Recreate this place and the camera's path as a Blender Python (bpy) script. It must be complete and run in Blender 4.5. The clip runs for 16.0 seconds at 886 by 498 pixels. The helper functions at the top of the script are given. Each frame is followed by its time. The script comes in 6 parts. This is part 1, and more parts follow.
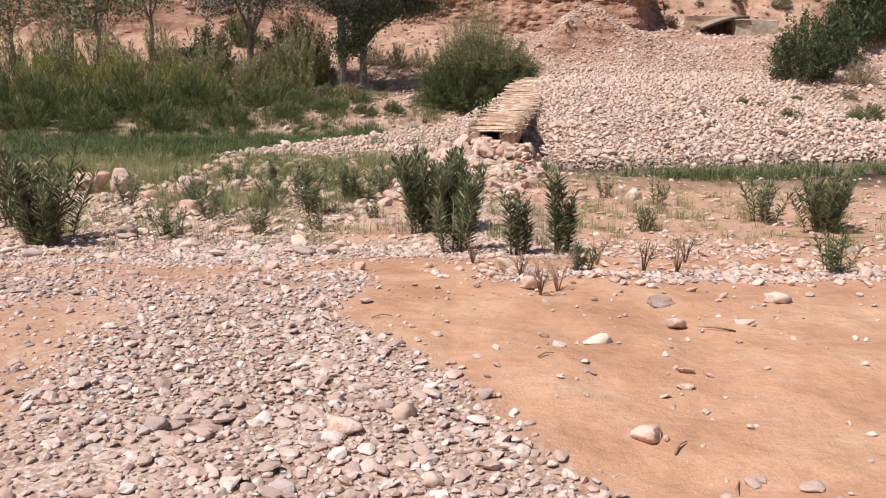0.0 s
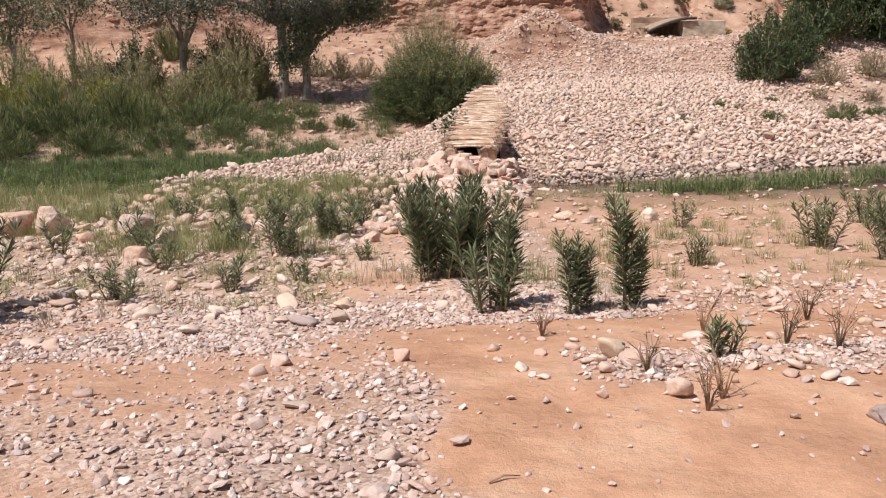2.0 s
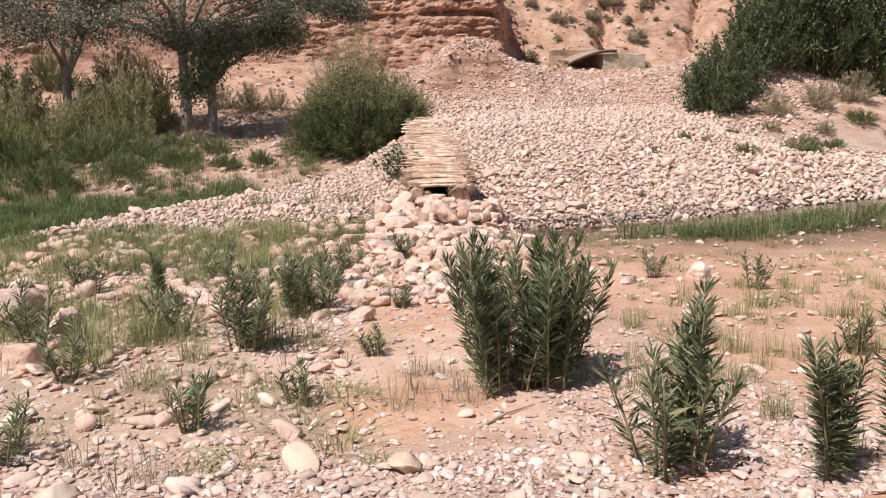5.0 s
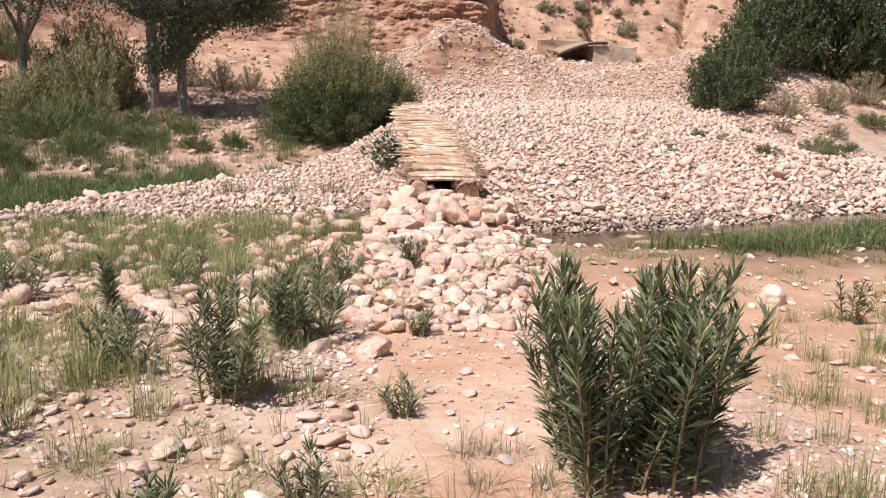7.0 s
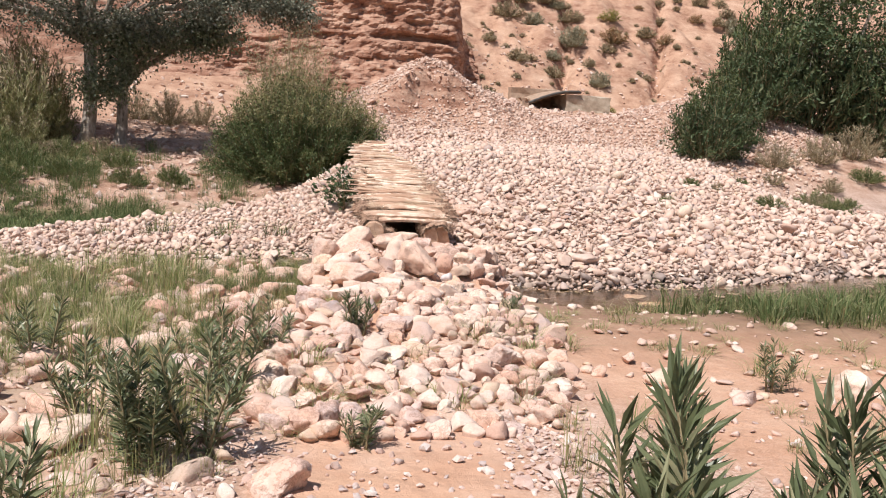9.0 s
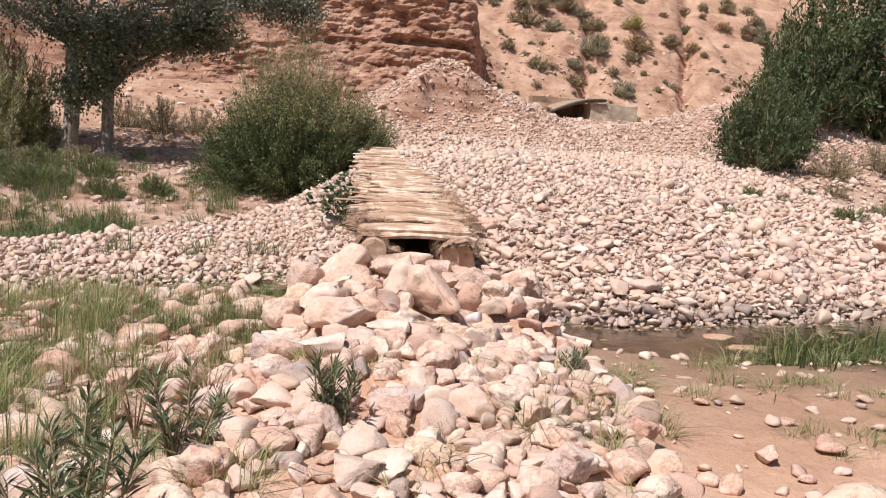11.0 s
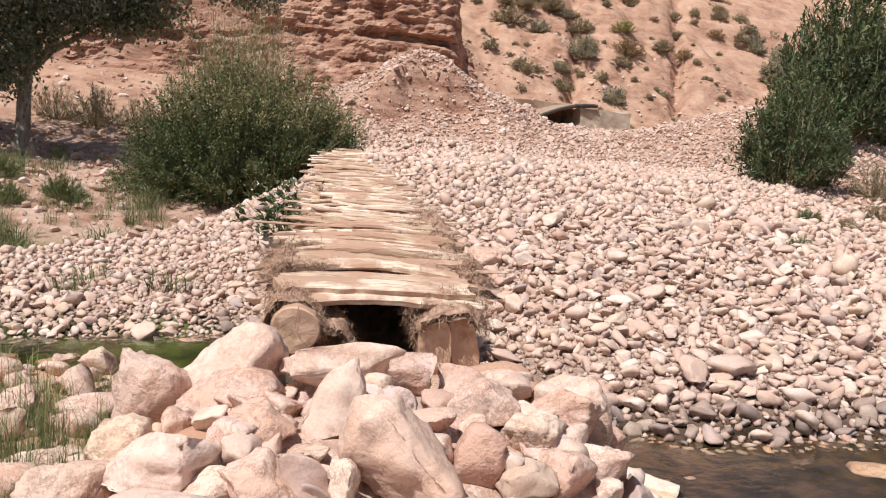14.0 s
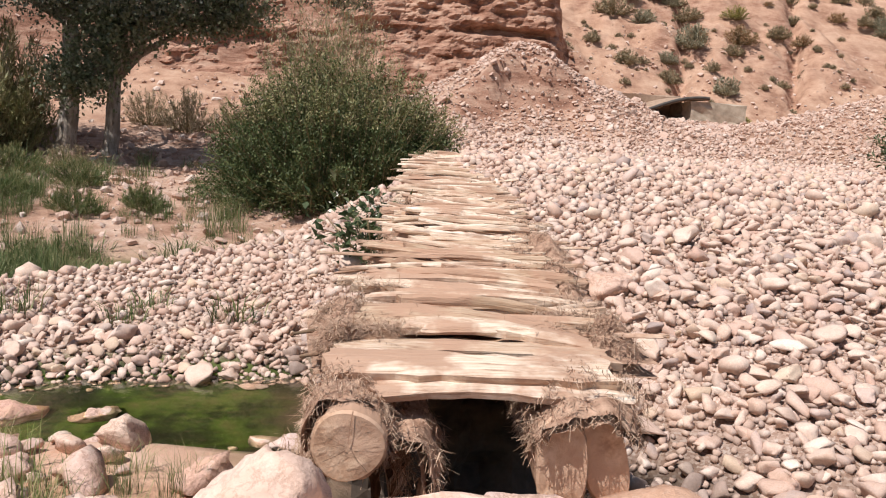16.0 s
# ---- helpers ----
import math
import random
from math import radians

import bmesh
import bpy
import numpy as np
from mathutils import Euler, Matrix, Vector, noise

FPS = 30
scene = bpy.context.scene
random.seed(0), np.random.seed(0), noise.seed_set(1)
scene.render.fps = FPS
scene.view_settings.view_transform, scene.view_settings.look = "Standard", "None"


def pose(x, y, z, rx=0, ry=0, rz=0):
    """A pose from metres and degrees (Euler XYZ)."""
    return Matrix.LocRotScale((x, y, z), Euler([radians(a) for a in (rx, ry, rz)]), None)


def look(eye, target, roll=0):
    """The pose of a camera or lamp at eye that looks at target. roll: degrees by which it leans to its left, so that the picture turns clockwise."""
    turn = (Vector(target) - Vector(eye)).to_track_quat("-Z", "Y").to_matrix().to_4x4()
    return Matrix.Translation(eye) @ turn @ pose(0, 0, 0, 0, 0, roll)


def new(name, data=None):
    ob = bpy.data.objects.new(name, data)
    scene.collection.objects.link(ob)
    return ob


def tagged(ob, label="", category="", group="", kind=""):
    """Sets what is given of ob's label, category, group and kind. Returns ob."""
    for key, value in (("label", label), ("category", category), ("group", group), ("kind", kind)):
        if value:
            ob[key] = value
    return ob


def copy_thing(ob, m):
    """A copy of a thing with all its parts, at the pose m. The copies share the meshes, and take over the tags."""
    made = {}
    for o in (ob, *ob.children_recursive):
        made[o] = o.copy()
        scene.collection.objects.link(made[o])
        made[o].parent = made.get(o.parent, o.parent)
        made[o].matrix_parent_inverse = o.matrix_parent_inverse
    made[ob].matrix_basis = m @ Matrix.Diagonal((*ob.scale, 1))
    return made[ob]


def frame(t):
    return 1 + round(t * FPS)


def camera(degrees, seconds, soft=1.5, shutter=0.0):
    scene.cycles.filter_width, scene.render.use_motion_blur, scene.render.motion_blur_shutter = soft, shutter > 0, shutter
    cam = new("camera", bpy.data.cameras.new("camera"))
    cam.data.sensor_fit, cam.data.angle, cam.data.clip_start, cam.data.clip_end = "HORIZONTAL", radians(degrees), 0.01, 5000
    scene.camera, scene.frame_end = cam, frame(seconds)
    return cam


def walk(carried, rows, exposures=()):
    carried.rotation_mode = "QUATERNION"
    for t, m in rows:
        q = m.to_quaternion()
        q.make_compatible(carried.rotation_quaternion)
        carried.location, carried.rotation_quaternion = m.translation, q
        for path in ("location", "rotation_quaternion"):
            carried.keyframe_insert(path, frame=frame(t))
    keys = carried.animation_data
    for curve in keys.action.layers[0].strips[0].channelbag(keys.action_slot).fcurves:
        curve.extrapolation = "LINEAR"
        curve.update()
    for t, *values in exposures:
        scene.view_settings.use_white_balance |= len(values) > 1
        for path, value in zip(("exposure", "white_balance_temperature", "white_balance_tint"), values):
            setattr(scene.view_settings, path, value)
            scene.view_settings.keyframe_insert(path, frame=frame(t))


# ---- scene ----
cam = camera(55.5, 16.0, soft=1.1)
METRES, EYE, TILT, LEAN, TURN = 16.0, 1.45, -13.0, 0.0, 0.0
ROWS = [
    (0.0, 0.0, 0.0, 0.0, -0.0, 0.0, -0.0),
    (0.5, -0.0088, 0.0301, 0.0064, -1.01, -0.11, 0.77),
    (1.0, -0.022, 0.0593, 0.0125, -1.95, -0.08, 1.51),
    (1.5, -0.035, 0.0837, 0.0205, -3.21, 0.02, 2.09),
    (2.0, -0.0475, 0.1139, 0.0262, -4.34, 0.46, 2.47),
    (2.5, -0.0631, 0.1428, 0.0307, -5.95, 0.72, 2.69),
    (3.0, -0.073, 0.1751, 0.0365, -7.72, 1.21, 2.89),
    (3.5, -0.0842, 0.2052, 0.0412, -9.39, 1.74, 3.22),
    (4.0, -0.0906, 0.2337, 0.0469, -10.72, 2.32, 3.63),
    (4.5, -0.0976, 0.2662, 0.0511, -11.36, 2.6, 4.07),
    (7.0, -0.1113, 0.4097, 0.0735, -13.93, 1.73, 2.12),
    (7.5, -0.1053, 0.4382, 0.0738, -14.74, 1.85, 1.58),
    (8.0, -0.0982, 0.4704, 0.0755, -15.44, 2.54, 1.07),
    (8.5, -0.0866, 0.5062, 0.0786, -16.08, 3.76, 0.77),
    (9.0, -0.0765, 0.5433, 0.0818, -16.55, 5.2, 0.8),
    (11.5, -0.0303, 0.7201, 0.1046, -15.09, 6.43, 0.1),
    (12.0, -0.0211, 0.7565, 0.1097, -14.75, 6.04, -0.78),
    (12.5, -0.0097, 0.7907, 0.1169, -15.19, 6.01, -1.25),
    (13.0, -0.0031, 0.8227, 0.1236, -16.11, 6.3, -1.14),
    (13.5, 0.0027, 0.8475, 0.1318, -17.25, 6.71, -0.62),
    (14.0, 0.0097, 0.8666, 0.1408, -17.53, 6.79, -0.32),
    (14.5, 0.0127, 0.8852, 0.1473, -16.65, 6.56, -0.26),
    (15.0, 0.0205, 0.9042, 0.1512, -14.83, 6.32, -0.45),
    (15.5, 0.0269, 0.9234, 0.1576, -12.73, 6.34, -0.68),
    (16.0, 0.0278, 0.9451, 0.1633, -10.94, 6.6, -0.87),
]
walk(cam, [(t, pose(0, 0, EYE, TILT, LEAN, TURN) @ pose(METRES * x, METRES * y, METRES * z, 90 + pitch, roll, yaw)) for t, x, y, z, yaw, pitch, roll in ROWS], ((0.0, 0.02), (4.5, 0.1), (7.0, 0.22), (9.0, 0.2), (11.5, 0.1), (16.0, 0.07)))

# ---- world and sun ----
TO_SUN = Vector((-0.42, -0.3, 0.86)).normalized()
world = bpy.data.worlds.new("world")
scene.world = world
world.use_nodes = True
wn = world.node_tree
sky = wn.nodes.new("ShaderNodeTexSky")
sky.sky_type = "NISHITA"
sky.sun_disc = False
sky.sun_elevation = math.asin(TO_SUN.z)
sky.sun_rotation = math.atan2(TO_SUN.x, TO_SUN.y)
wn.nodes["Background"].inputs["Strength"].default_value = 0.072
wn.links.new(sky.outputs[0], wn.nodes["Background"].inputs["Color"])
sun = new("sun", bpy.data.lights.new("sun", "SUN"))
sun.data.energy = 5.0
sun.data.angle = radians(0.53)
sun.data.color = (1.0, 0.96, 0.93)
sun.matrix_world = look(TO_SUN * 60, (0, 0, 0))

# ---- small tools ----
TABLE = np.random.default_rng(3).random((256, 256))


def vnoise(x, y, size=1.0, shift=0.0):
    """Smooth value noise in 0..1 with features of the given size in metres."""
    u, v = np.asarray(x, float) / size + 31.7 + shift, np.asarray(y, float) / size + 12.3 + shift * 1.7
    i, j = np.floor(u).astype(int), np.floor(v).astype(int)
    f, g = u - i, v - j
    f, g = f * f * (3 - 2 * f), g * g * (3 - 2 * g)
    a, b, c, d = (TABLE[(i + p) & 255, (j + q) & 255] for p, q in ((0, 0), (1, 0), (0, 1), (1, 1)))
    return (a * (1 - f) + b * f) * (1 - g) + (c * (1 - f) + d * f) * g


def fbm(x, y, size, shift=0.0, octaves=3):
    total, weight = 0.0, 0.0
    for k in range(octaves):
        total = total + vnoise(x, y, size / 2 ** k, shift + 9 * k) / 2 ** k
        weight += 1 / 2 ** k
    return total / weight


def step(a, b, v):
    s = np.clip((np.asarray(v, float) - a) / (b - a), 0, 1)
    return s * s * (3 - 2 * s)


def mesh_from(name, verts, faces, mat, smooth=False, attrs=None):
    """A mesh data block from an (n,3) array of corners and an (m,k) array of faces."""
    verts, faces = np.asarray(verts, np.float32), np.asarray(faces, np.int32)
    me = bpy.data.meshes.new(name)
    k = faces.shape[1]
    me.vertices.add(len(verts))
    me.vertices.foreach_set("co", verts.ravel())
    me.loops.add(faces.size)
    me.loops.foreach_set("vertex_index", faces.ravel())
    me.polygons.add(len(faces))
    me.polygons.foreach_set("loop_start", np.arange(0, faces.size, k, dtype=np.int32))
    me.polygons.foreach_set("loop_total", np.full(len(faces), k, np.int32))
    me.polygons.foreach_set("use_smooth", np.full(len(faces), smooth))
    for key, values in (attrs or {}).items():
        at = me.attributes.new(key, "FLOAT", "POINT")
        at.data.foreach_set("value", np.asarray(values, np.float32))
    me.materials.append(mat)
    me.update(calc_edges=True)
    return me


def part(name, me, parent=None, label="", m=None):
    ob = new(name, me)
    if parent is not None:
        ob.parent = parent
    if m is not None:
        ob.matrix_basis = m
    if label:
        ob["label"] = label
    return ob


def thing(name, label, category, m=None, group="", kind="", me=None):
    ob = new(name, me)
    if m is not None:
        ob.matrix_basis = m
    return tagged(ob, label, category, group, kind)


def rotations(n, rng, tilt=math.pi):
    """n random turning matrices: any heading, tipped by up to tilt."""
    a, b, c = rng.uniform(0, 2 * math.pi, n), rng.uniform(-tilt, tilt, n), rng.uniform(-tilt, tilt, n)
    out = np.zeros((n, 3, 3))
    ca, sa, cb, sb, cc, sc = np.cos(a), np.sin(a), np.cos(b), np.sin(b), np.cos(c), np.sin(c)
    out[:, 0] = np.stack([ca * cb, ca * sb * sc - sa * cc, ca * sb * cc + sa * sc], 1)
    out[:, 1] = np.stack([sa * cb, sa * sb * sc + ca * cc, sa * sb * cc - ca * sc], 1)
    out[:, 2] = np.stack([-sb, cb * sc, cb * cc], 1)
    return out


def ico(level):
    bm = bmesh.new()
    bmesh.ops.create_icosphere(bm, subdivisions=level, radius=1)
    v = np.array([p.co[:] for p in bm.verts])
    f = np.array([[p.index for p in q.verts] for q in bm.faces])
    bm.free()
    return v, f


def stone_shape(level, seed, rough=0.3, cut=0.5, boxy=0.0, beds=0.0):
    """A worn stone: a ball with several flats struck off it and an uneven skin, about 2 units across.
    boxy squares it off; beds lays broken ledges round it."""
    v, f = ico(level)
    v = v / (np.sum(np.abs(v) ** (2 + boxy), axis=1) ** (1 / (2 + boxy)))[:, None]
    rng = np.random.default_rng(seed)
    for _ in range(int(4 + 8 * cut)):
        n = rng.normal(size=3)
        n /= np.linalg.norm(n)
        d = rng.uniform(0.42, 0.8) if cut > 1 else rng.uniform(0.5, 0.9) if cut > 0.6 else rng.uniform(0.62, 0.94)
        over = v @ n - d
        v = v - np.outer(np.clip(over, 0, None) * (0.97 if cut > 1 else 0.9), n)
    off = Vector((seed * 3.1, seed * 1.7, 0))
    v = v * np.array([1 + rough * (0.6 * noise.noise(Vector(p) * 1.3 + off) + 0.3 * noise.noise(Vector(p) * 3.4 + off) + (0.34 if level > 2 else 0.2) * noise.noise(Vector(p) * 7 + off)) for p in v])[:, None]
    if beds:
        level_z = v[:, 2] + np.array([0.25 * noise.noise(Vector(p) * 1.6 + off) for p in v])
        v[:, :2] *= (1 + beds * (vnoise(level_z * 1.0, level_z * 0, 0.17, seed) - 0.5))[:, None]
        crack = np.array([abs(noise.noise(Vector(p) * 1.9 + off * 2)) for p in v])
        v = v * (1 - 0.11 * np.clip(1 - crack / 0.05, 0, 1))[:, None]
    return v * np.array([1, rng.uniform(0.72, 0.95), rng.uniform(0.5, 0.75)]), f


ROUND1 = [stone_shape(2, 20 + k, 0.36, 1.1, 0.9) for k in range(18)]
CHIP = [stone_shape(1, 80 + k, 0.45, 0.9) for k in range(8)]
BOULDER = [stone_shape(4, 120 + k, 0.24, 1.0, 0.9, 0.1) for k in range(9)] + [stone_shape(4, 140 + k, 0.2, 1.1, 2.5, 0.2) for k in range(6)]


def joined(shapes, pos, size, rng, tilt=0.5, flat=1.0):
    """Corners and faces of many stones in one array."""
    vs, fs, base = [], [], 0
    which = rng.integers(0, len(shapes), len(pos))
    for k, (v, f) in enumerate(shapes):
        sel = which == k
        n = int(sel.sum())
        if not n:
            continue
        stretch = np.stack([rng.uniform(0.85, 1.25, n), rng.uniform(0.85, 1.15, n), rng.uniform(0.85, 1.25, n) * flat], 1) * size[sel][:, None]
        p = np.einsum("nij,nvj->nvi", rotations(n, rng, tilt), v[None] * stretch[:, None]) + pos[sel][:, None]
        vs.append(p.reshape(-1, 3))
        fs.append((f[None] + (np.arange(n) * len(v))[:, None, None]).reshape(-1, 3) + base)
        base += n * len(v)
    if not vs:
        return np.zeros((0, 3)), np.zeros((0, 3), int)
    return np.concatenate(vs), np.concatenate(fs)


def merge(pieces):
    vs, fs, base = [], [], 0
    for v, f in pieces:
        vs.append(v)
        fs.append(np.asarray(f) + base)
        base += len(v)
    return np.concatenate(vs), np.concatenate(fs)


# ---- materials ----
def nodes(name):
    mat = bpy.data.materials.new(name)
    mat.use_nodes = True
    nt = mat.node_tree
    return mat, nt, nt.nodes["Principled BSDF"]


def ramp(nt, fac, stops):
    r = nt.nodes.new("ShaderNodeValToRGB")
    while len(r.color_ramp.elements) < len(stops):
        r.color_ramp.elements.new(0.5)
    for e, (at, col) in zip(r.color_ramp.elements, stops):
        e.position, e.color = at, (*col, 1)
    nt.links.new(fac, r.inputs[0])
    return r.outputs[0]


def tex(nt, scale, detail=4, rough=0.55, kind="noise", stretch=None, placed=False):
    co = nt.nodes.new("ShaderNodeNewGeometry" if placed else "ShaderNodeTexCoord")
    out = co.outputs["Position" if placed else "Object"]
    if stretch:
        mp = nt.nodes.new("ShaderNodeMapping")
        mp.inputs["Scale"].default_value = stretch
        nt.links.new(out, mp.inputs[0])
        out = mp.outputs[0]
    t = nt.nodes.new("ShaderNodeTexNoise" if kind == "noise" else "ShaderNodeTexVoronoi")
    t.inputs["Scale"].default_value = scale
    if kind == "noise":
        t.inputs["Detail"].default_value = detail
        t.inputs["Roughness"].default_value = rough
    nt.links.new(out, t.inputs["Vector"])
    return t.outputs[0]


def mixed(nt, fac, a, b, mode="MIX"):
    m = nt.nodes.new("ShaderNodeMix")
    m.data_type, m.blend_type = "RGBA", mode
    for value, slot in ((fac, 0), (a, 6), (b, 7)):
        if isinstance(value, (int, float)):
            m.inputs[slot].default_value = value
        elif isinstance(value, tuple):
            m.inputs[slot].default_value = (*value, 1)
        else:
            nt.links.new(value, m.inputs[slot])
    return m.outputs[2]


def maths(nt, op, a, b):
    m = nt.nodes.new("ShaderNodeMath")
    m.operation = op
    for k, value in enumerate((a, b)):
        if isinstance(value, (int, float)):
            m.inputs[k].default_value = value
        else:
            nt.links.new(value, m.inputs[k])
    return m.outputs[0]


def attr(nt, name):
    a = nt.nodes.new("ShaderNodeAttribute")
    a.attribute_name = name
    return a.outputs["Fac"]


def bump(nt, bsdf, height, strength, distance):
    b = nt.nodes.new("ShaderNodeBump")
    b.inputs["Strength"].default_value, b.inputs["Distance"].default_value = strength, distance
    nt.links.new(height, b.inputs["Height"])
    nt.links.new(b.outputs[0], bsdf.inputs["Normal"])


def own_random(nt):
    """A random number for each loose piece, be it an object of its own or an island of a joined mesh."""
    g, o = nt.nodes.new("ShaderNodeNewGeometry"), nt.nodes.new("ShaderNodeObjectInfo")
    return maths(nt, "FRACT", maths(nt, "ADD", g.outputs["Random Per Island"], o.outputs["Random"]), 0)


def stone_material(name, stops, stain, grain=9.0, rough=0.85, relief=0.012, veins=0.0, speckle=0.55):
    mat, nt, b = nodes(name)
    col = ramp(nt, own_random(nt), stops)
    blot = tex(nt, grain, 5, 0.6, placed=True)
    col = mixed(nt, ramp(nt, blot, [(0.42, (0, 0, 0)), (0.68, (0.75, 0.75, 0.75))]), col, stain)
    fine = tex(nt, grain * 11, 3, 0.7, placed=True)
    if veins:
        seam = ramp(nt, tex(nt, grain * 1.4, 8, 0.75, placed=True), [(0.46, (0, 0, 0)), (0.495, (1, 1, 1)), (0.53, (0, 0, 0))])
        col = mixed(nt, maths(nt, "MULTIPLY", seam, veins), col, (0.3, 0.17, 0.12))
        pale = ramp(nt, tex(nt, grain * 0.8, 7, 0.7, stretch=None, placed=True), [(0.54, (0, 0, 0)), (0.62, (0.55, 0.55, 0.55))])
        col = mixed(nt, pale, col, (0.84, 0.71, 0.6))
    col = mixed(nt, speckle, col, ramp(nt, fine, [(0.3, (0.62, 0.6, 0.58)), (0.7, (1.0, 1.0, 1.0))]), "MULTIPLY")
    nt.links.new(col, b.inputs["Base Color"])
    b.inputs["Roughness"].default_value = rough
    b.inputs["Specular IOR Level"].default_value = 0.25
    bump(nt, b, maths(nt, "ADD", blot, maths(nt, "MULTIPLY", fine, 0.3)), 0.5 + 0.4 * veins, relief)
    return mat


COBBLES = stone_material("river_cobble", [(0, (0.64, 0.44, 0.35)), (0.15, (0.79, 0.61, 0.51)), (0.3, (0.58, 0.38, 0.305)), (0.42, (0.75, 0.56, 0.455)), (0.55, (0.83, 0.69, 0.59)), (0.66, (0.64, 0.475, 0.41)), (0.78, (0.79, 0.61, 0.49)), (0.87, (0.42, 0.33, 0.31)), (0.94, (0.72, 0.54, 0.39)), (1, (0.83, 0.71, 0.62))], (0.58, 0.385, 0.29))
WETCOBBLES = stone_material("wet_cobble", [(0, (0.38, 0.27, 0.22)), (0.3, (0.5, 0.37, 0.31)), (0.6, (0.28, 0.22, 0.2)), (0.85, (0.56, 0.43, 0.35)), (1, (0.33, 0.28, 0.26))], (0.3, 0.21, 0.16), 9.0, 0.6)
# darker copy of the cobble colours, painting shade into the gaps of the bar
SHADEDSHINGLE = stone_material("bar_shingle", [(0, (0.54, 0.375, 0.3)), (0.4, (0.68, 0.515, 0.42)), (0.7, (0.44, 0.32, 0.27)), (1, (0.74, 0.6, 0.51))], (0.46, 0.31, 0.235))
GRAVEL = stone_material("gravel", [(0, (0.58, 0.39, 0.32)), (0.25, (0.78, 0.62, 0.54)), (0.45, (0.46, 0.33, 0.29)), (0.65, (0.7, 0.53, 0.46)), (0.85, (0.86, 0.77, 0.7)), (1, (0.5, 0.42, 0.4))], (0.5, 0.32, 0.25), 20)
SANDSTONE = stone_material("sandstone", [(0, (0.71, 0.46, 0.35)), (0.22, (0.76, 0.57, 0.48)), (0.4, (0.63, 0.38, 0.3)), (0.58, (0.8, 0.65, 0.53)), (0.74, (0.7, 0.48, 0.39)), (0.88, (0.64, 0.5, 0.46)), (1, (0.78, 0.58, 0.42))], (0.63, 0.38, 0.26), 5, 0.88, 0.03, 0.6, 0.35)
PINKSTONE = stone_material("pale_pink_sandstone", [(0, (0.72, 0.5, 0.4)), (0.5, (0.78, 0.57, 0.46)), (1, (0.7, 0.52, 0.44))], (0.66, 0.42, 0.3), 4, 0.88, 0.025, 0.35, 0.25)
RUBBLE = stone_material("rubble", [(0, (0.58, 0.4, 0.32)), (0.4, (0.72, 0.55, 0.46)), (0.7, (0.52, 0.35, 0.28)), (1, (0.78, 0.66, 0.58))], (0.56, 0.36, 0.27), 12)


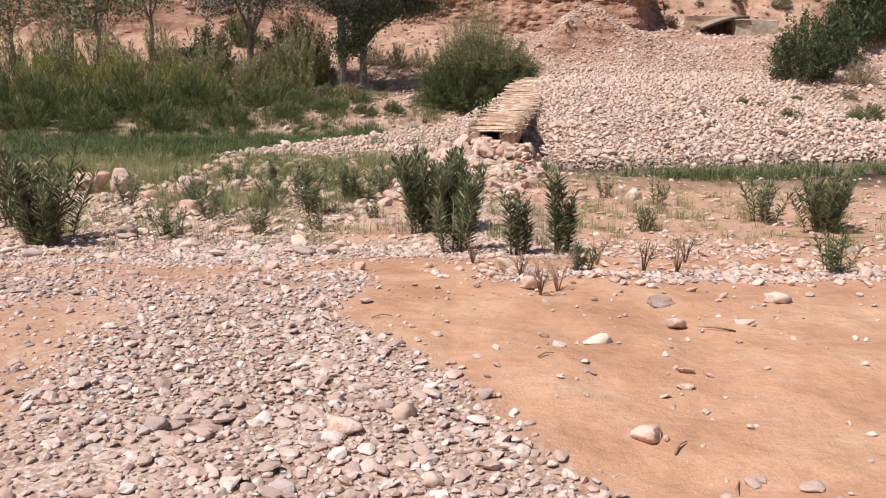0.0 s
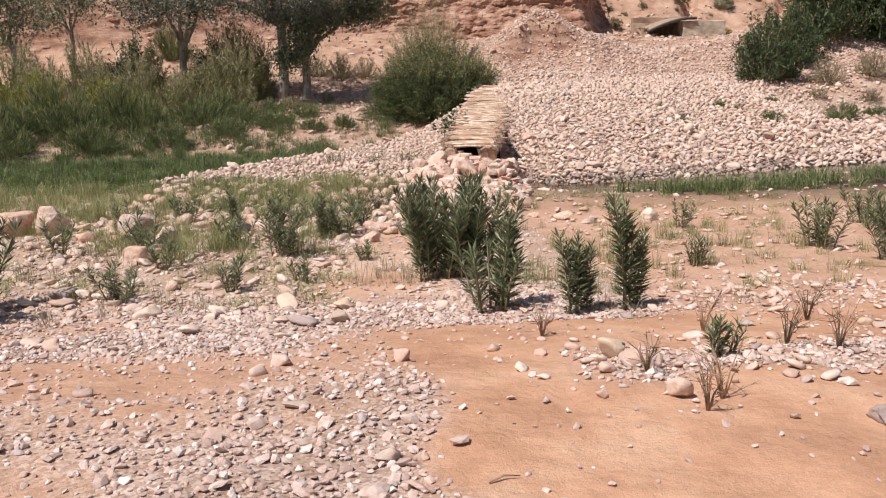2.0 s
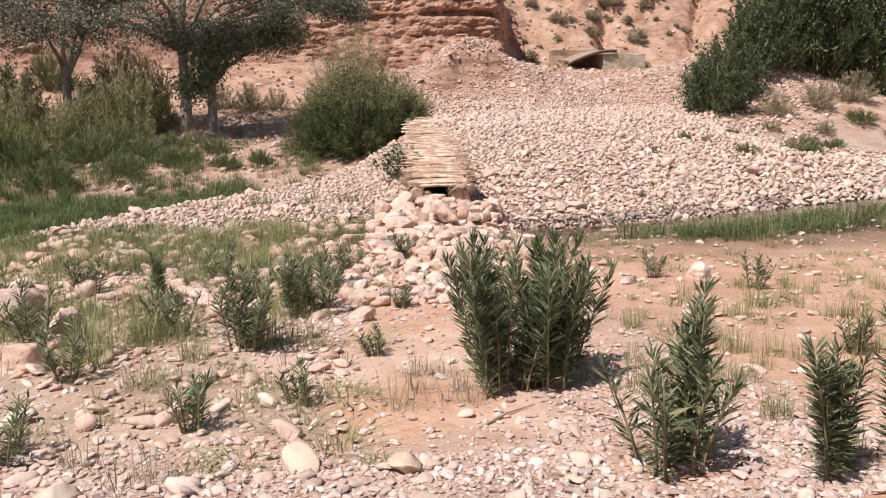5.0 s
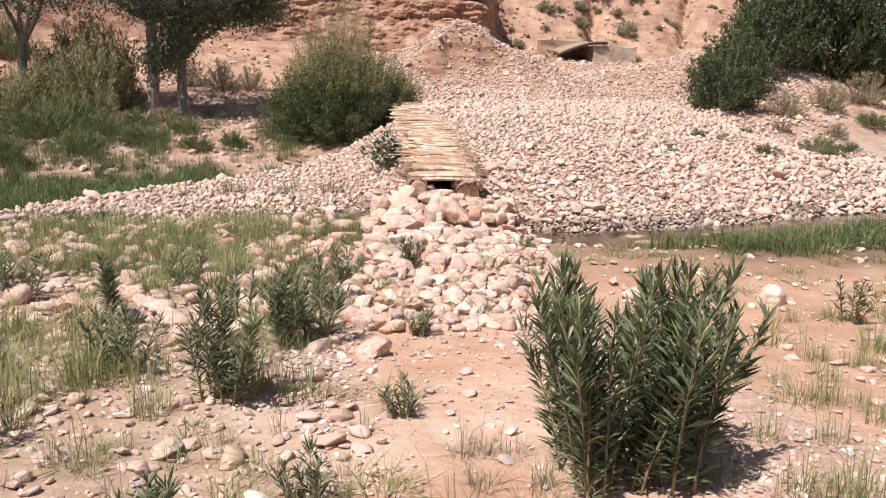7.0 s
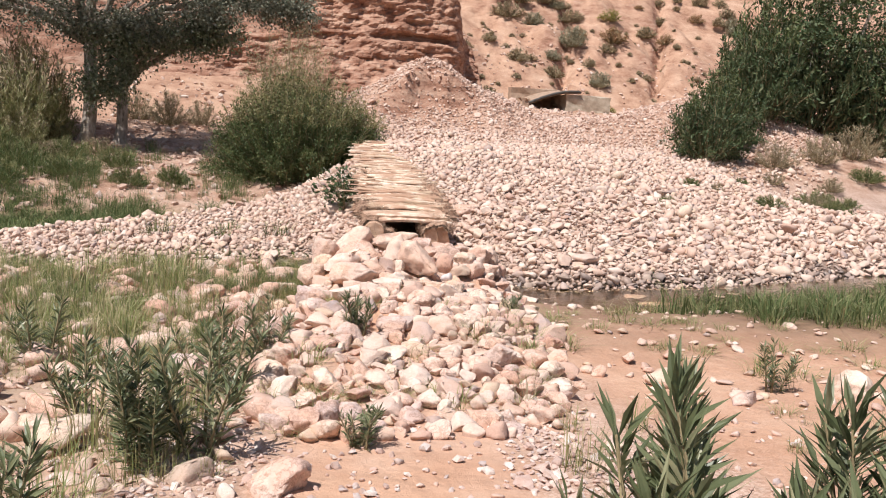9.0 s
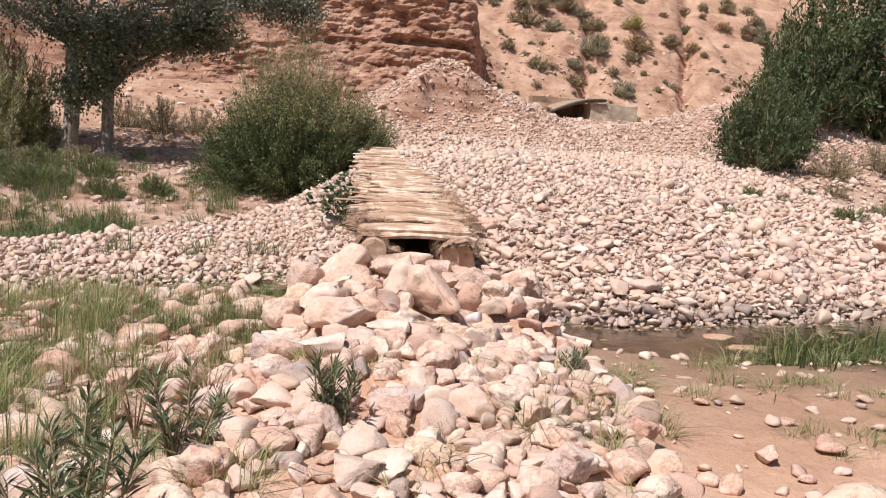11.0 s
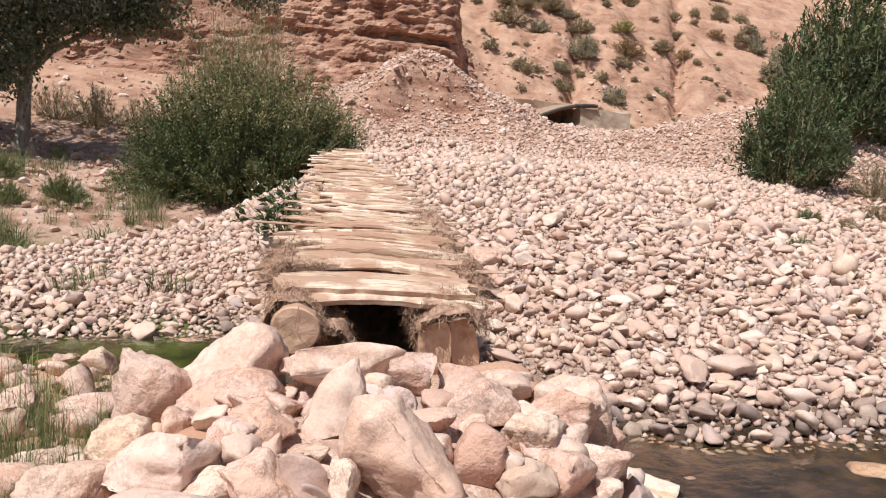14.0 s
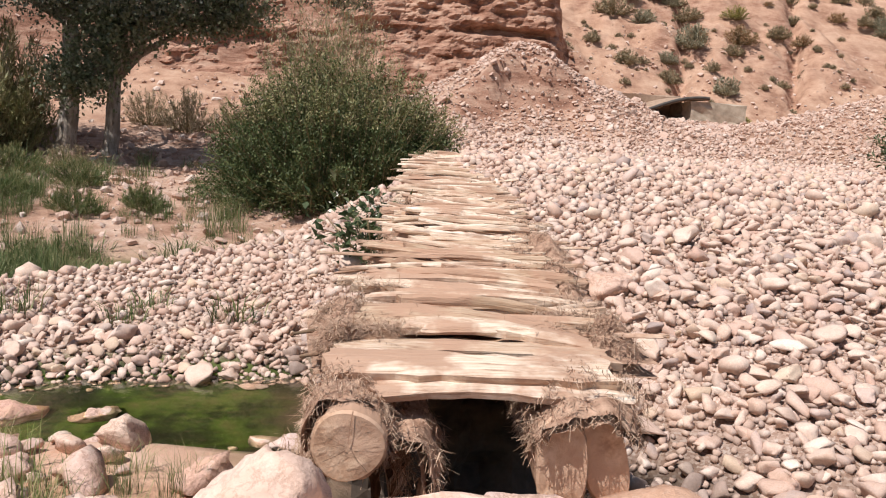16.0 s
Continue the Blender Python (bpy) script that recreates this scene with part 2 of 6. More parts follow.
def ground_material():
    mat, nt, b = nodes("river_bank_soil")
    sand = ramp(nt, tex(nt, 1.6, 6, 0.6), [(0.32, (0.5, 0.27, 0.165)), (0.5, (0.6, 0.34, 0.215)), (0.7, (0.68, 0.43, 0.29))])
    sand = mixed(nt, 0.3, sand, ramp(nt, tex(nt, 11, 6, 0.7), [(0.38, (0.66, 0.6, 0.55)), (0.6, (1, 1, 1))]), "MULTIPLY")
    co, cell = nt.nodes.new("ShaderNodeTexCoord"), nt.nodes.new("ShaderNodeTexVoronoi")
    cell.inputs["Scale"].default_value = 62
    nt.links.new(co.outputs["Object"], cell.inputs["Vector"])
    chip = maths(nt, "ADD", cell.outputs["Color"], maths(nt, "MULTIPLY", tex(nt, 45, 3, 0.7), 0.3))
    grit = ramp(nt, chip, [(0.2, (0.24, 0.155, 0.12)), (0.45, (0.46, 0.315, 0.25)), (0.75, (0.66, 0.5, 0.42)), (1.0, (0.82, 0.69, 0.61))])
    silt = ramp(nt, tex(nt, 2.5, 5), [(0.35, (0.36, 0.215, 0.155)), (0.65, (0.52, 0.34, 0.25))])
    far = ramp(nt, tex(nt, 1.4, 12, 0.78), [(0.38, (0.3, 0.17, 0.115)), (0.48, (0.45, 0.28, 0.2)), (0.6, (0.58, 0.42, 0.33))])
    hill = ramp(nt, tex(nt, 0.9, 10, 0.72), [(0.36, (0.3, 0.165, 0.11)), (0.48, (0.47, 0.285, 0.195)), (0.62, (0.58, 0.385, 0.275))])
    wet = ramp(nt, tex(nt, 5, 5), [(0.36, (0.03, 0.022, 0.013)), (0.46, (0.055, 0.037, 0.023)), (0.68, (0.14, 0.088, 0.06))])
    slime = ramp(nt, tex(nt, 2.6, 6, 0.65), [(0.36, (0.014, 0.017, 0.007)), (0.47, (0.03, 0.045, 0.01)), (0.56, (0.075, 0.12, 0.018)), (0.7, (0.12, 0.1, 0.04))])
    wet = mixed(nt, attr(nt, "algae"), wet, slime)
    turf = ramp(nt, tex(nt, 3, 6), [(0.35, (0.12, 0.13, 0.05)), (0.5, (0.3, 0.22, 0.13)), (0.66, (0.52, 0.36, 0.25))])
    litter = ramp(nt, tex(nt, 1.3, 6, 0.7), [(0.4, (0.62, 0.56, 0.5)), (0.58, (1, 1, 1))])
    col = mixed(nt, attr(nt, "sand"), mixed(nt, 0.7, mixed(nt, 0.75, silt, grit), litter, "MULTIPLY"), sand)
    pale = ramp(nt, tex(nt, 2.1, 7, 0.65), [(0.34, (0.5, 0.31, 0.22)), (0.5, (0.62, 0.42, 0.315)), (0.68, (0.73, 0.54, 0.43))])
    col = mixed(nt, attr(nt, "pale"), col, pale)
    col = mixed(nt, attr(nt, "turf"), col, turf)
    col = mixed(nt, attr(nt, "far"), col, mixed(nt, attr(nt, "hill"), far, hill))
    beds = tex(nt, 1.6, 9, 0.72, stretch=(0.6, 0.6, 2.2))
    col = mixed(nt, maths(nt, "MULTIPLY", attr(nt, "cliff"), 0.9), col, ramp(nt, beds, [(0.4, (0.24, 0.115, 0.075)), (0.5, (0.41, 0.23, 0.16)), (0.62, (0.57, 0.38, 0.28))]))
    col = mixed(nt, attr(nt, "wet"), col, wet)
    speck = tex(nt, 160, 2, 0.6)
    col = mixed(nt, 0.35, col, ramp(nt, speck, [(0.35, (0.6, 0.55, 0.52)), (0.65, (1, 1, 1))]), "MULTIPLY")
    nt.links.new(col, b.inputs["Base Color"])
    nt.links.new(maths(nt, "SUBTRACT", 0.92, maths(nt, "MULTIPLY", attr(nt, "wet"), 0.45)), b.inputs["Roughness"])
    b.inputs["Specular IOR Level"].default_value = 0.2
    relief = maths(nt, "ADD", maths(nt, "ADD", maths(nt, "MULTIPLY", tex(nt, 7, 6, 0.65), 2.0), maths(nt, "MULTIPLY", tex(nt, 1.9, 3, 0.6), 3.0)), maths(nt, "MULTIPLY", speck, 0.25))
    chips = maths(nt, "MULTIPLY", maths(nt, "SUBTRACT", 1.0, attr(nt, "sand")), maths(nt, "MULTIPLY", chip, 0.5))
    relief = maths(nt, "ADD", relief, chips)
    bump(nt, b, maths(nt, "ADD", relief, maths(nt, "MULTIPLY", maths(nt, "MULTIPLY", attr(nt, "cliff"), beds), 4.0)), 0.6, 0.03)
    return mat


SOIL = ground_material()


def leaf_material(name, stops, rough=0.55, through_leaf=0.25):
    mat, nt, b = nodes(name)
    col = ramp(nt, own_random(nt), stops)
    col = mixed(nt, 0.3, col, ramp(nt, tex(nt, 2.2, 3), [(0.35, (0.55, 0.55, 0.5)), (0.65, (1, 1, 1))]), "MULTIPLY")
    nt.links.new(col, b.inputs["Base Color"])
    b.inputs["Roughness"].default_value = rough
    b.inputs["Specular IOR Level"].default_value = 0.3
    tr = nt.nodes.new("ShaderNodeBsdfTranslucent")
    nt.links.new(col, tr.inputs[0])
    add = nt.nodes.new("ShaderNodeMixShader")
    add.inputs[0].default_value = through_leaf
    nt.links.new(b.outputs[0], add.inputs[1])
    nt.links.new(tr.outputs[0], add.inputs[2])
    nt.links.new(add.outputs[0], nt.nodes["Material Output"].inputs[0])
    return mat


OLEANDER = leaf_material("oleander_leaf", [(0, (0.095, 0.115, 0.055)), (0.5, (0.155, 0.18, 0.09)), (0.85, (0.24, 0.26, 0.145)), (1, (0.4, 0.37, 0.22))], 0.36)
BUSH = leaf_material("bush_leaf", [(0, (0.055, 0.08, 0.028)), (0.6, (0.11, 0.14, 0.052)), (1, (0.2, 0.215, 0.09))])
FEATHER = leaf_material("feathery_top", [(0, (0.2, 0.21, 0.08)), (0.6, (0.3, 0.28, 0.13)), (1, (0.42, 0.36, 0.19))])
POPLAR = leaf_material("poplar_leaf", [(0, (0.09, 0.095, 0.065)), (0.5, (0.165, 0.175, 0.12)), (1, (0.36, 0.355, 0.28))])
DARKLEAF = leaf_material("dark_leaf", [(0, (0.055, 0.085, 0.037)), (0.7, (0.105, 0.14, 0.062)), (1, (0.18, 0.19, 0.1))])
GRASS = leaf_material("grass_blade", [(0, (0.19, 0.24, 0.08)), (0.4, (0.29, 0.315, 0.12)), (0.7, (0.43, 0.39, 0.2)), (1, (0.6, 0.49, 0.32))], 0.6, 0.35)
REED = leaf_material("marsh_grass", [(0, (0.09, 0.135, 0.045)), (0.55, (0.155, 0.195, 0.075)), (0.85, (0.26, 0.27, 0.12)), (1, (0.44, 0.38, 0.21))], 0.55, 0.3)
DRYBRUSH = leaf_material("dry_brush", [(0, (0.24, 0.19, 0.12)), (0.5, (0.36, 0.29, 0.19)), (1, (0.46, 0.38, 0.24))], 0.8, 0.1)
SCRUBGREEN = leaf_material("hill_scrub_green", [(0, (0.24, 0.23, 0.155)), (0.5, (0.35, 0.335, 0.23)), (1, (0.47, 0.43, 0.31))], 0.8, 0.1)
SCRUB = leaf_material("hill_scrub", [(0, (0.24, 0.19, 0.12)), (0.5, (0.36, 0.3, 0.19)), (1, (0.5, 0.41, 0.26))], 0.8, 0.1)
RUST = leaf_material("rusty_scrub", [(0, (0.26, 0.16, 0.08)), (0.5, (0.38, 0.24, 0.13)), (1, (0.48, 0.33, 0.19))], 0.8, 0.1)
YELLOWBUSH = leaf_material("yellow_broom", [(0, (0.2, 0.22, 0.05)), (0.6, (0.34, 0.32, 0.08)), (1, (0.48, 0.42, 0.13))], 0.6, 0.2)
STRAW = leaf_material("straw", [(0, (0.3, 0.18, 0.12)), (0.5, (0.48, 0.32, 0.225)), (1, (0.64, 0.47, 0.35))], 0.9, 0.1)
FLOWER = leaf_material("white_flower", [(0, (0.7, 0.68, 0.55)), (1, (0.85, 0.83, 0.72))], 0.6, 0.2)


def wood_material(name, stops, grain=(1.5, 22, 22), rough=0.8, soil=(0.46, 0.28, 0.19), darkest=(0.5, 0.42, 0.36)):
    mat, nt, b = nodes(name)
    fibre = tex(nt, 2.4, 7, 0.65, stretch=grain)
    col = ramp(nt, fibre, stops)
    tone = ramp(nt, own_random(nt), [(0, darkest), (0.35, (0.78, 0.7, 0.64)), (0.8, (0.95, 0.9, 0.86)), (1, (1, 1, 1))])
    col = mixed(nt, 1.0, col, tone, "MULTIPLY")
    dirt = tex(nt, 2.3, 5, 0.6, placed=True)
    col = mixed(nt, ramp(nt, dirt, [(0.46, (0, 0, 0)), (0.55, (0.9, 0.9, 0.9))]), col, soil)
    nt.links.new(col, b.inputs["Base Color"])
    b.inputs["Roughness"].default_value = rough
    b.inputs["Specular IOR Level"].default_value = 0.25
    bump(nt, b, fibre, 0.7, 0.012)
    return mat


SPLITWOOD = wood_material("split_palm_wood", [(0.3, (0.3, 0.19, 0.13)), (0.42, (0.72, 0.55, 0.42)), (0.62, (0.92, 0.81, 0.68))], (1.5, 30, 30), darkest=(0.56, 0.46, 0.38))
BARK = wood_material("pale_bark", [(0.36, (0.14, 0.12, 0.1)), (0.48, (0.36, 0.32, 0.28)), (0.66, (0.56, 0.51, 0.46))], (7, 7, 2.2), 0.85, (0.3, 0.25, 0.2), (0.75, 0.73, 0.7))
LOGEND = wood_material("log_end", [(0.3, (0.4, 0.25, 0.17)), (0.45, (0.6, 0.42, 0.3)), (0.65, (0.8, 0.62, 0.48))], (9, 1, 9), 0.9, (0.56, 0.37, 0.26), (0.9, 0.85, 0.8))
LOGSIDE = wood_material("log_side", [(0.35, (0.3, 0.19, 0.13)), (0.5, (0.48, 0.33, 0.24)), (0.66, (0.62, 0.46, 0.35))], (14, 1.5, 14), 0.85, (0.46, 0.29, 0.2), (0.8, 0.75, 0.7))
DARKTWIG = wood_material("dry_twig", [(0.3, (0.13, 0.09, 0.06)), (0.6, (0.28, 0.21, 0.15))], (4, 4, 4))


def plain_material(name, a, b_, scale, rough=0.9, depth=0.02):
    mat, nt, b = nodes(name)
    n = tex(nt, scale, 6, 0.6)
    nt.links.new(ramp(nt, n, [(0.35, a), (0.65, b_)]), b.inputs["Base Color"])
    b.inputs["Roughness"].default_value = rough
    bump(nt, b, n, 0.6, depth)
    return mat


CONCRETE = plain_material("weathered_concrete", (0.34, 0.27, 0.2), (0.52, 0.43, 0.33), 4)
MUDROOF = plain_material("mud_plaster", (0.3, 0.2, 0.14), (0.44, 0.31, 0.22), 5)
DARKMETAL = plain_material("dark_pipe", (0.05, 0.045, 0.04), (0.09, 0.08, 0.07), 6, 0.7)
CAN = plain_material("crumpled_paper", (0.6, 0.5, 0.48), (0.75, 0.66, 0.64), 20, 0.5, 0.005)


def water_material():
    mat, nt, b = nodes("stream_water")
    algae = tex(nt, 1.3, 5, 0.6)
    b.inputs["Roughness"].default_value = 0.05
    b.inputs["IOR"].default_value = 1.33
    b.inputs["Transmission Weight"].default_value = 1.0
    nt.links.new(ramp(nt, algae, [(0.45, (0.6, 0.5, 0.38)), (0.65, (0.45, 0.44, 0.26))]), b.inputs["Base Color"])
    bump(nt, b, tex(nt, 9, 3), 0.35, 0.012)
    return mat


WATER = water_material()

# ---- the ground, one sheet from the bank to the hills ----


def water_level(x):
    return -1.06 + 0.0375 * np.clip(x, -2, 5)


def stream_y(x):
    return np.interp(x, [-16, -6, -3, -1, 0.6, 1.6, 3, 5, 9, 16], [20.4, 19.9, 19.9, 20.7, 20.6, 18.9, 17.3, 17.1, 18.1, 19.6])


def causeway(x, y):
    """How far a spot belongs to the heap of rocks that leads to the bridge."""
    mid = -0.02 + (y - 13) * 0.235
    wide = np.interp(y, [12.6, 14, 16, 18], [0.6, 0.95, 1.02, 0.85])
    return step(wide + 0.35, wide - 0.35, np.abs(x - mid)) * step(12.5, 13.4, y) * step(18.05, 17.6, y)


def cliff_line(x):
    return 44.4 + 1.6 * (fbm(x, np.asarray(x) * 0, 4, 8) - 0.5) - 0.10 * np.clip(-np.asarray(x), 0, 20) + 3.5 * step(9.5, 12, x)


def height(x, y):
    x, y = np.asarray(x, float), np.asarray(y, float)
    w, d = water_level(x), y - stream_y(x)
    near = np.interp(y, [-30, -4, 4, 5.6, 6.6, 7.6, 9, 12, 14, 16, 17], [0.6, 0.05, 0.0, -0.06, -0.22, -0.4, -0.57, -0.72, -0.84, -0.92, -0.98])
    near = near + 0.09 * step(1.4, 2.2, x) * step(14, 15.5, y) + 0.05 * (fbm(x, y, 1.6, 2) - 0.5) + 0.07 * step(0.6, -0.4, x) * step(16, 17.5, y) + 0.08 * step(8, 20, np.abs(x)) * (y < 14)
    dd = np.clip(d - 0.8, 0, None)
    right = np.interp(dd, [0, 0.5, 3, 7, 11, 15, 26, 60], [0, 0.14, 0.72, 1.42, 1.65, 2.45, 3.45, 4.4])
    left = np.minimum(dd * 0.105, 0.62) + 0.06 * step(0, 0.6, dd)
    mix = step(-0.6, 3.6, x)
    bar = w + left * (1 - mix) + right * mix
    # behind the spit the ground falls to a marshy hollow, then climbs the far bank
    ridge = 20.6 + (x + 6.5) * 0.72
    fall = np.clip(y - ridge, 0, None)
    hollow = np.maximum(bar - 0.34 * fall, -1.22)
    bank = np.interp(y, [24, 26.5, 29.3, 33, 34.7, 38, 42, 44, 60], [-1.22, -1.1, -0.35, 0.08, 0.32, 1.0, 2.2, 2.9, 5.0])
    leftside = np.maximum(hollow, bank)
    far = leftside * (1 - step(1.2, 3.8, x)) + bar * step(1.2, 3.8, x)
    channel = w - 0.13
    z = np.where(d < 0, near + (channel - near) * step(-1.1, -0.4, d), channel + (far - channel) * step(0.35, 0.85, d))
    # the heap of diggings and the ridge by the dark bushes
    r = np.hypot((x - 5.9) / 1.15, (y - 34.3) / 0.95)
    z = z + 1.12 * step(0, 1.25, 1 - r / 3.9 + 0.25 * (fbm(x, y, 1.3, 5) - 0.5)) * 1.25
    lip = 33.0 + 0.7 * (fbm(x, y * 0, 0.5, 2) - 0.5) + 0.1 * (x - 5.2)
    raw = np.exp(-((x - 5.3) / 1.35) ** 4)
    z = z + (0.38 * step(-0.12, 0.12, y - lip) * step(3.0, 0.5, y - lip) - 0.5 * step(-0.1, 0.3, lip - y) * step(29.8, 32.6, y)) * raw
    z = z + 0.55 * (fbm(x, y, 0.3, 37) - 0.5) * raw * step(0.55, 0.1, np.abs(y - lip))
    z = z + 1.6 * np.exp(-((x - 15.8) / 3.0) ** 2 - ((y - 33) / 3.4) ** 2)
    z = z - 0.6 * step(9.2, 12.5, x) * step(28.5, 25.5, y) * step(21, 24, y)
    # the cliff and the hillside over it
    edge = cliff_line(x)
    face = step(0, 1.5, y - edge) * (2.0 + 1.2 * fbm(x, y, 3, 3)) * (1 - 0.75 * step(10, 12.5, x))
    hill = np.clip(y - edge - 1.2, 0, None) * (0.62 + 0.12 * fbm(x, y, 6, 4)) + (1.3 * (fbm(x, y, 2.2, 6) - 0.5) + 0.7 * (fbm(x, y, 0.9, 26) - 0.5)) * step(1.0, 4, y - edge)
    z = z + face + hill
    # two gullies washed down the hillside
    for gx, gy, lean in ((17.3, 50.1, 0.43), (24.4, 53.0, 0.56)):
        off = x - gx - (y - gy) * lean - 0.5 * (fbm(y, y * 0, 1.6, 13) - 0.5)
        z = z - (0.75 * np.exp(-(off / 0.3) ** 2) + 0.3 * np.exp(-(off / 1.1) ** 2)) * step(1.2, 2.4, y - edge)
    z = z + 0.36 * causeway(x, y) * (0.75 + 0.5 * fbm(x, y, 0.8, 11)) * step(12.6, 16.5, y) + 0.2 * causeway(x, y) * step(16.1, 16.8, y)
    trod = step(0.62, 0.8, vnoise(x, y, 0.3, 51)) * step(3.0, 1.0, np.abs(x - 1.2)) * step(9, 7, y)
    return z - 0.02 * trod + 0.012 * (vnoise(x, y, 0.22, 1) - 0.5) + 0.035 * (fbm(x, y, 0.5, 19) - 0.5) * step(15, 12, y) + 0.25 * (fbm(x, y, 1.1, 7) - 0.5) * step(30, 42, y)


def sandy(x, y):
    """1 where fine orange sand lies, 0 where the bank is gravel."""
    wob = 0.35 * (fbm(x, y, 0.7, 21) - 0.5)
    line = np.interp(y, [-4, 2.5, 3.6, 4.6, 5.6, 6.2, 7.4, 7.8], [1.9, 0.55, 0.05, -0.6, -0.62, -0.75, -0.9, 1.0])
    s = step(-0.1, 0.12, x - line + wob)
    s = s * (1 - 0.8 * step(5.5, 5.8, y + wob) * step(6.5, 6.1, y + wob) * step(0.1, 0.5, x) * step(4.6, 2.8, x + wob))
    s = np.where(y > 7.6, 0.8 * step(1.0, 1.6, x + wob), s)
    track = step(0.85, 0.45, np.abs(x - np.interp(y, [5, 8.5, 11, 13], [-1.0, -0.8, -0.55, -0.2]) + wob)) * step(8.6, 9.4, y)
    left = step(1.0, 0.4, np.hypot((x + 2.4) / 2.6, (y - 6.3) / 0.95) + wob) * 0.8
    bare = 0.75 * step(0.4, 0.62, fbm(x, y, 1.1, 23)) * step(5.0, 5.6, y) * step(9.0, 8.2, y) * (x < 0.4)
    edge = 0.7 * step(-1.55, -2.0, x + wob) * step(5.4, 4.6, y)
    return np.clip(np.maximum.reduce([s, track, left, bare, edge]), 0, 1)


def axis(*runs):
    out = []
    for a, b, s in runs:
        out.append(np.arange(a, b, s))
    return np.concatenate(out)


def build_ground():
    xs = axis((-900, -100, 80), (-100, -30, 7), (-30, -9, 0.6), (-9, -4, 0.16), (-4, 4, 0.075), (4, 10, 0.12), (10, 28, 0.2), (28, 30, 0.4), (30, 100, 7), (100, 901, 80))
    ys = axis((-900, -100, 80), (-100, -10, 7), (-10, 1.6, 0.6), (1.6, 19, 0.075), (19, 30, 0.14), (30, 36, 0.09), (36, 58, 0.19), (58, 66, 0.5), (66, 120, 4), (120, 901, 80))
    gx, gy = np.meshgrid(xs, ys)
    x, y = gx.ravel(), gy.ravel()
    cap = np.minimum(y, 92)
    z = height(np.clip(x, -40, 40), cap)
    n = len(xs)
    i = (np.arange(len(ys) - 1)[:, None] * n + np.arange(n - 1)[None]).ravel()
    faces = np.stack([i, i + 1, i + n + 1, i + n], 1)
    slope = np.abs(np.gradient(z.reshape(gx.shape), axis=0) / np.gradient(gy, axis=0)).ravel()
    d = y - stream_y(x)
    far = step(25.5, 27.5, y) * step(-1.15, -0.7, z)
    wet = np.maximum(step(0.14, 0.02, z - water_level(x)), 0.45 * step(0.3, 0.1, z - water_level(x) + 0.12 * (fbm(x, y, 0.8, 14) - 0.5)) * step(0.3, 1.4, x)) * step(14, 15.5, y) * (y < 27)
    turf = np.maximum(step(-1.4, -2.4, x) * step(8.8, 10.5, y) * step(-0.2, -1.2, d) * 0.35, step(3.2, 5, x) * step(13.5, 15.5, y) * step(-0.3, -0.8, d) * 0.4)
    turf = np.maximum(turf, step(-0.7, -1.0, z) * step(23, 24.5, y) * step(32, 29, y) * step(1.5, 0, x))
    turf = np.maximum(turf, 0.75 * step(29, 31, y) * step(37, 33, y) * step(-4.5, -7, x))
    cliff = np.maximum(step(0.8, 1.5, slope) * step(40, 43, y), step(0.5, 0.9, slope) * step(31, 32, y) * step(3.4, 4.0, x) * step(7.2, 6.8, x) * step(34, 33.6, y))
    ob = thing("ground", "dry orange sand and gravel river bank rising to hills", "ground", kind="structure",
               me=mesh_from("ground", np.stack([x, y, z], 1), faces, SOIL, True, {"sand": sandy(x, y) * step(-0.4, -0.9, d), "turf": turf, "far": far, "wet": wet, "cliff": cliff,
                   "algae": step(0.9, 0.1, x), "hill": step(36, 40, y), "pale": (0.35 + 0.5 * step(0.3, 0.6, fbm(x, y, 1.3, 29))) * step(7.6, 9.4, y) * step(-0.5, -1.0, d) * (1 - 0.7 * step(0.6, 1.6, x))}))
    return ob


GROUND = build_ground()


def build_water():
    xs, ys = np.arange(-22, 22.01, 0.25), np.arange(14.5, 30, 0.25)
    gx, gy = np.meshgrid(xs, ys)
    x, y = gx.ravel(), gy.ravel()
    n = len(xs)
    i = (np.arange(len(ys) - 1)[:, None] * n + np.arange(n - 1)[None]).ravel()
    faces = np.stack([i, i + 1, i + n + 1, i + n], 1)
    ob = thing("stream", "shallow clear brown stream water with green algae", "stream", kind="structure",
               me=mesh_from("stream", np.stack([x, y, water_level(x)], 1), faces, WATER, True))
    ob.visible_shadow = False
    return ob


build_water()

# ---- stones ----


def jittered(x0, x1, y0, y1, spacing, rng):
    gx, gy = np.meshgrid(np.arange(x0, x1, spacing), np.arange(y0, y1, spacing))
    return (gx + rng.uniform(-0.5, 0.5, gx.shape) * spacing).ravel(), (gy + rng.uniform(-0.5, 0.5, gy.shape) * spacing).ravel()


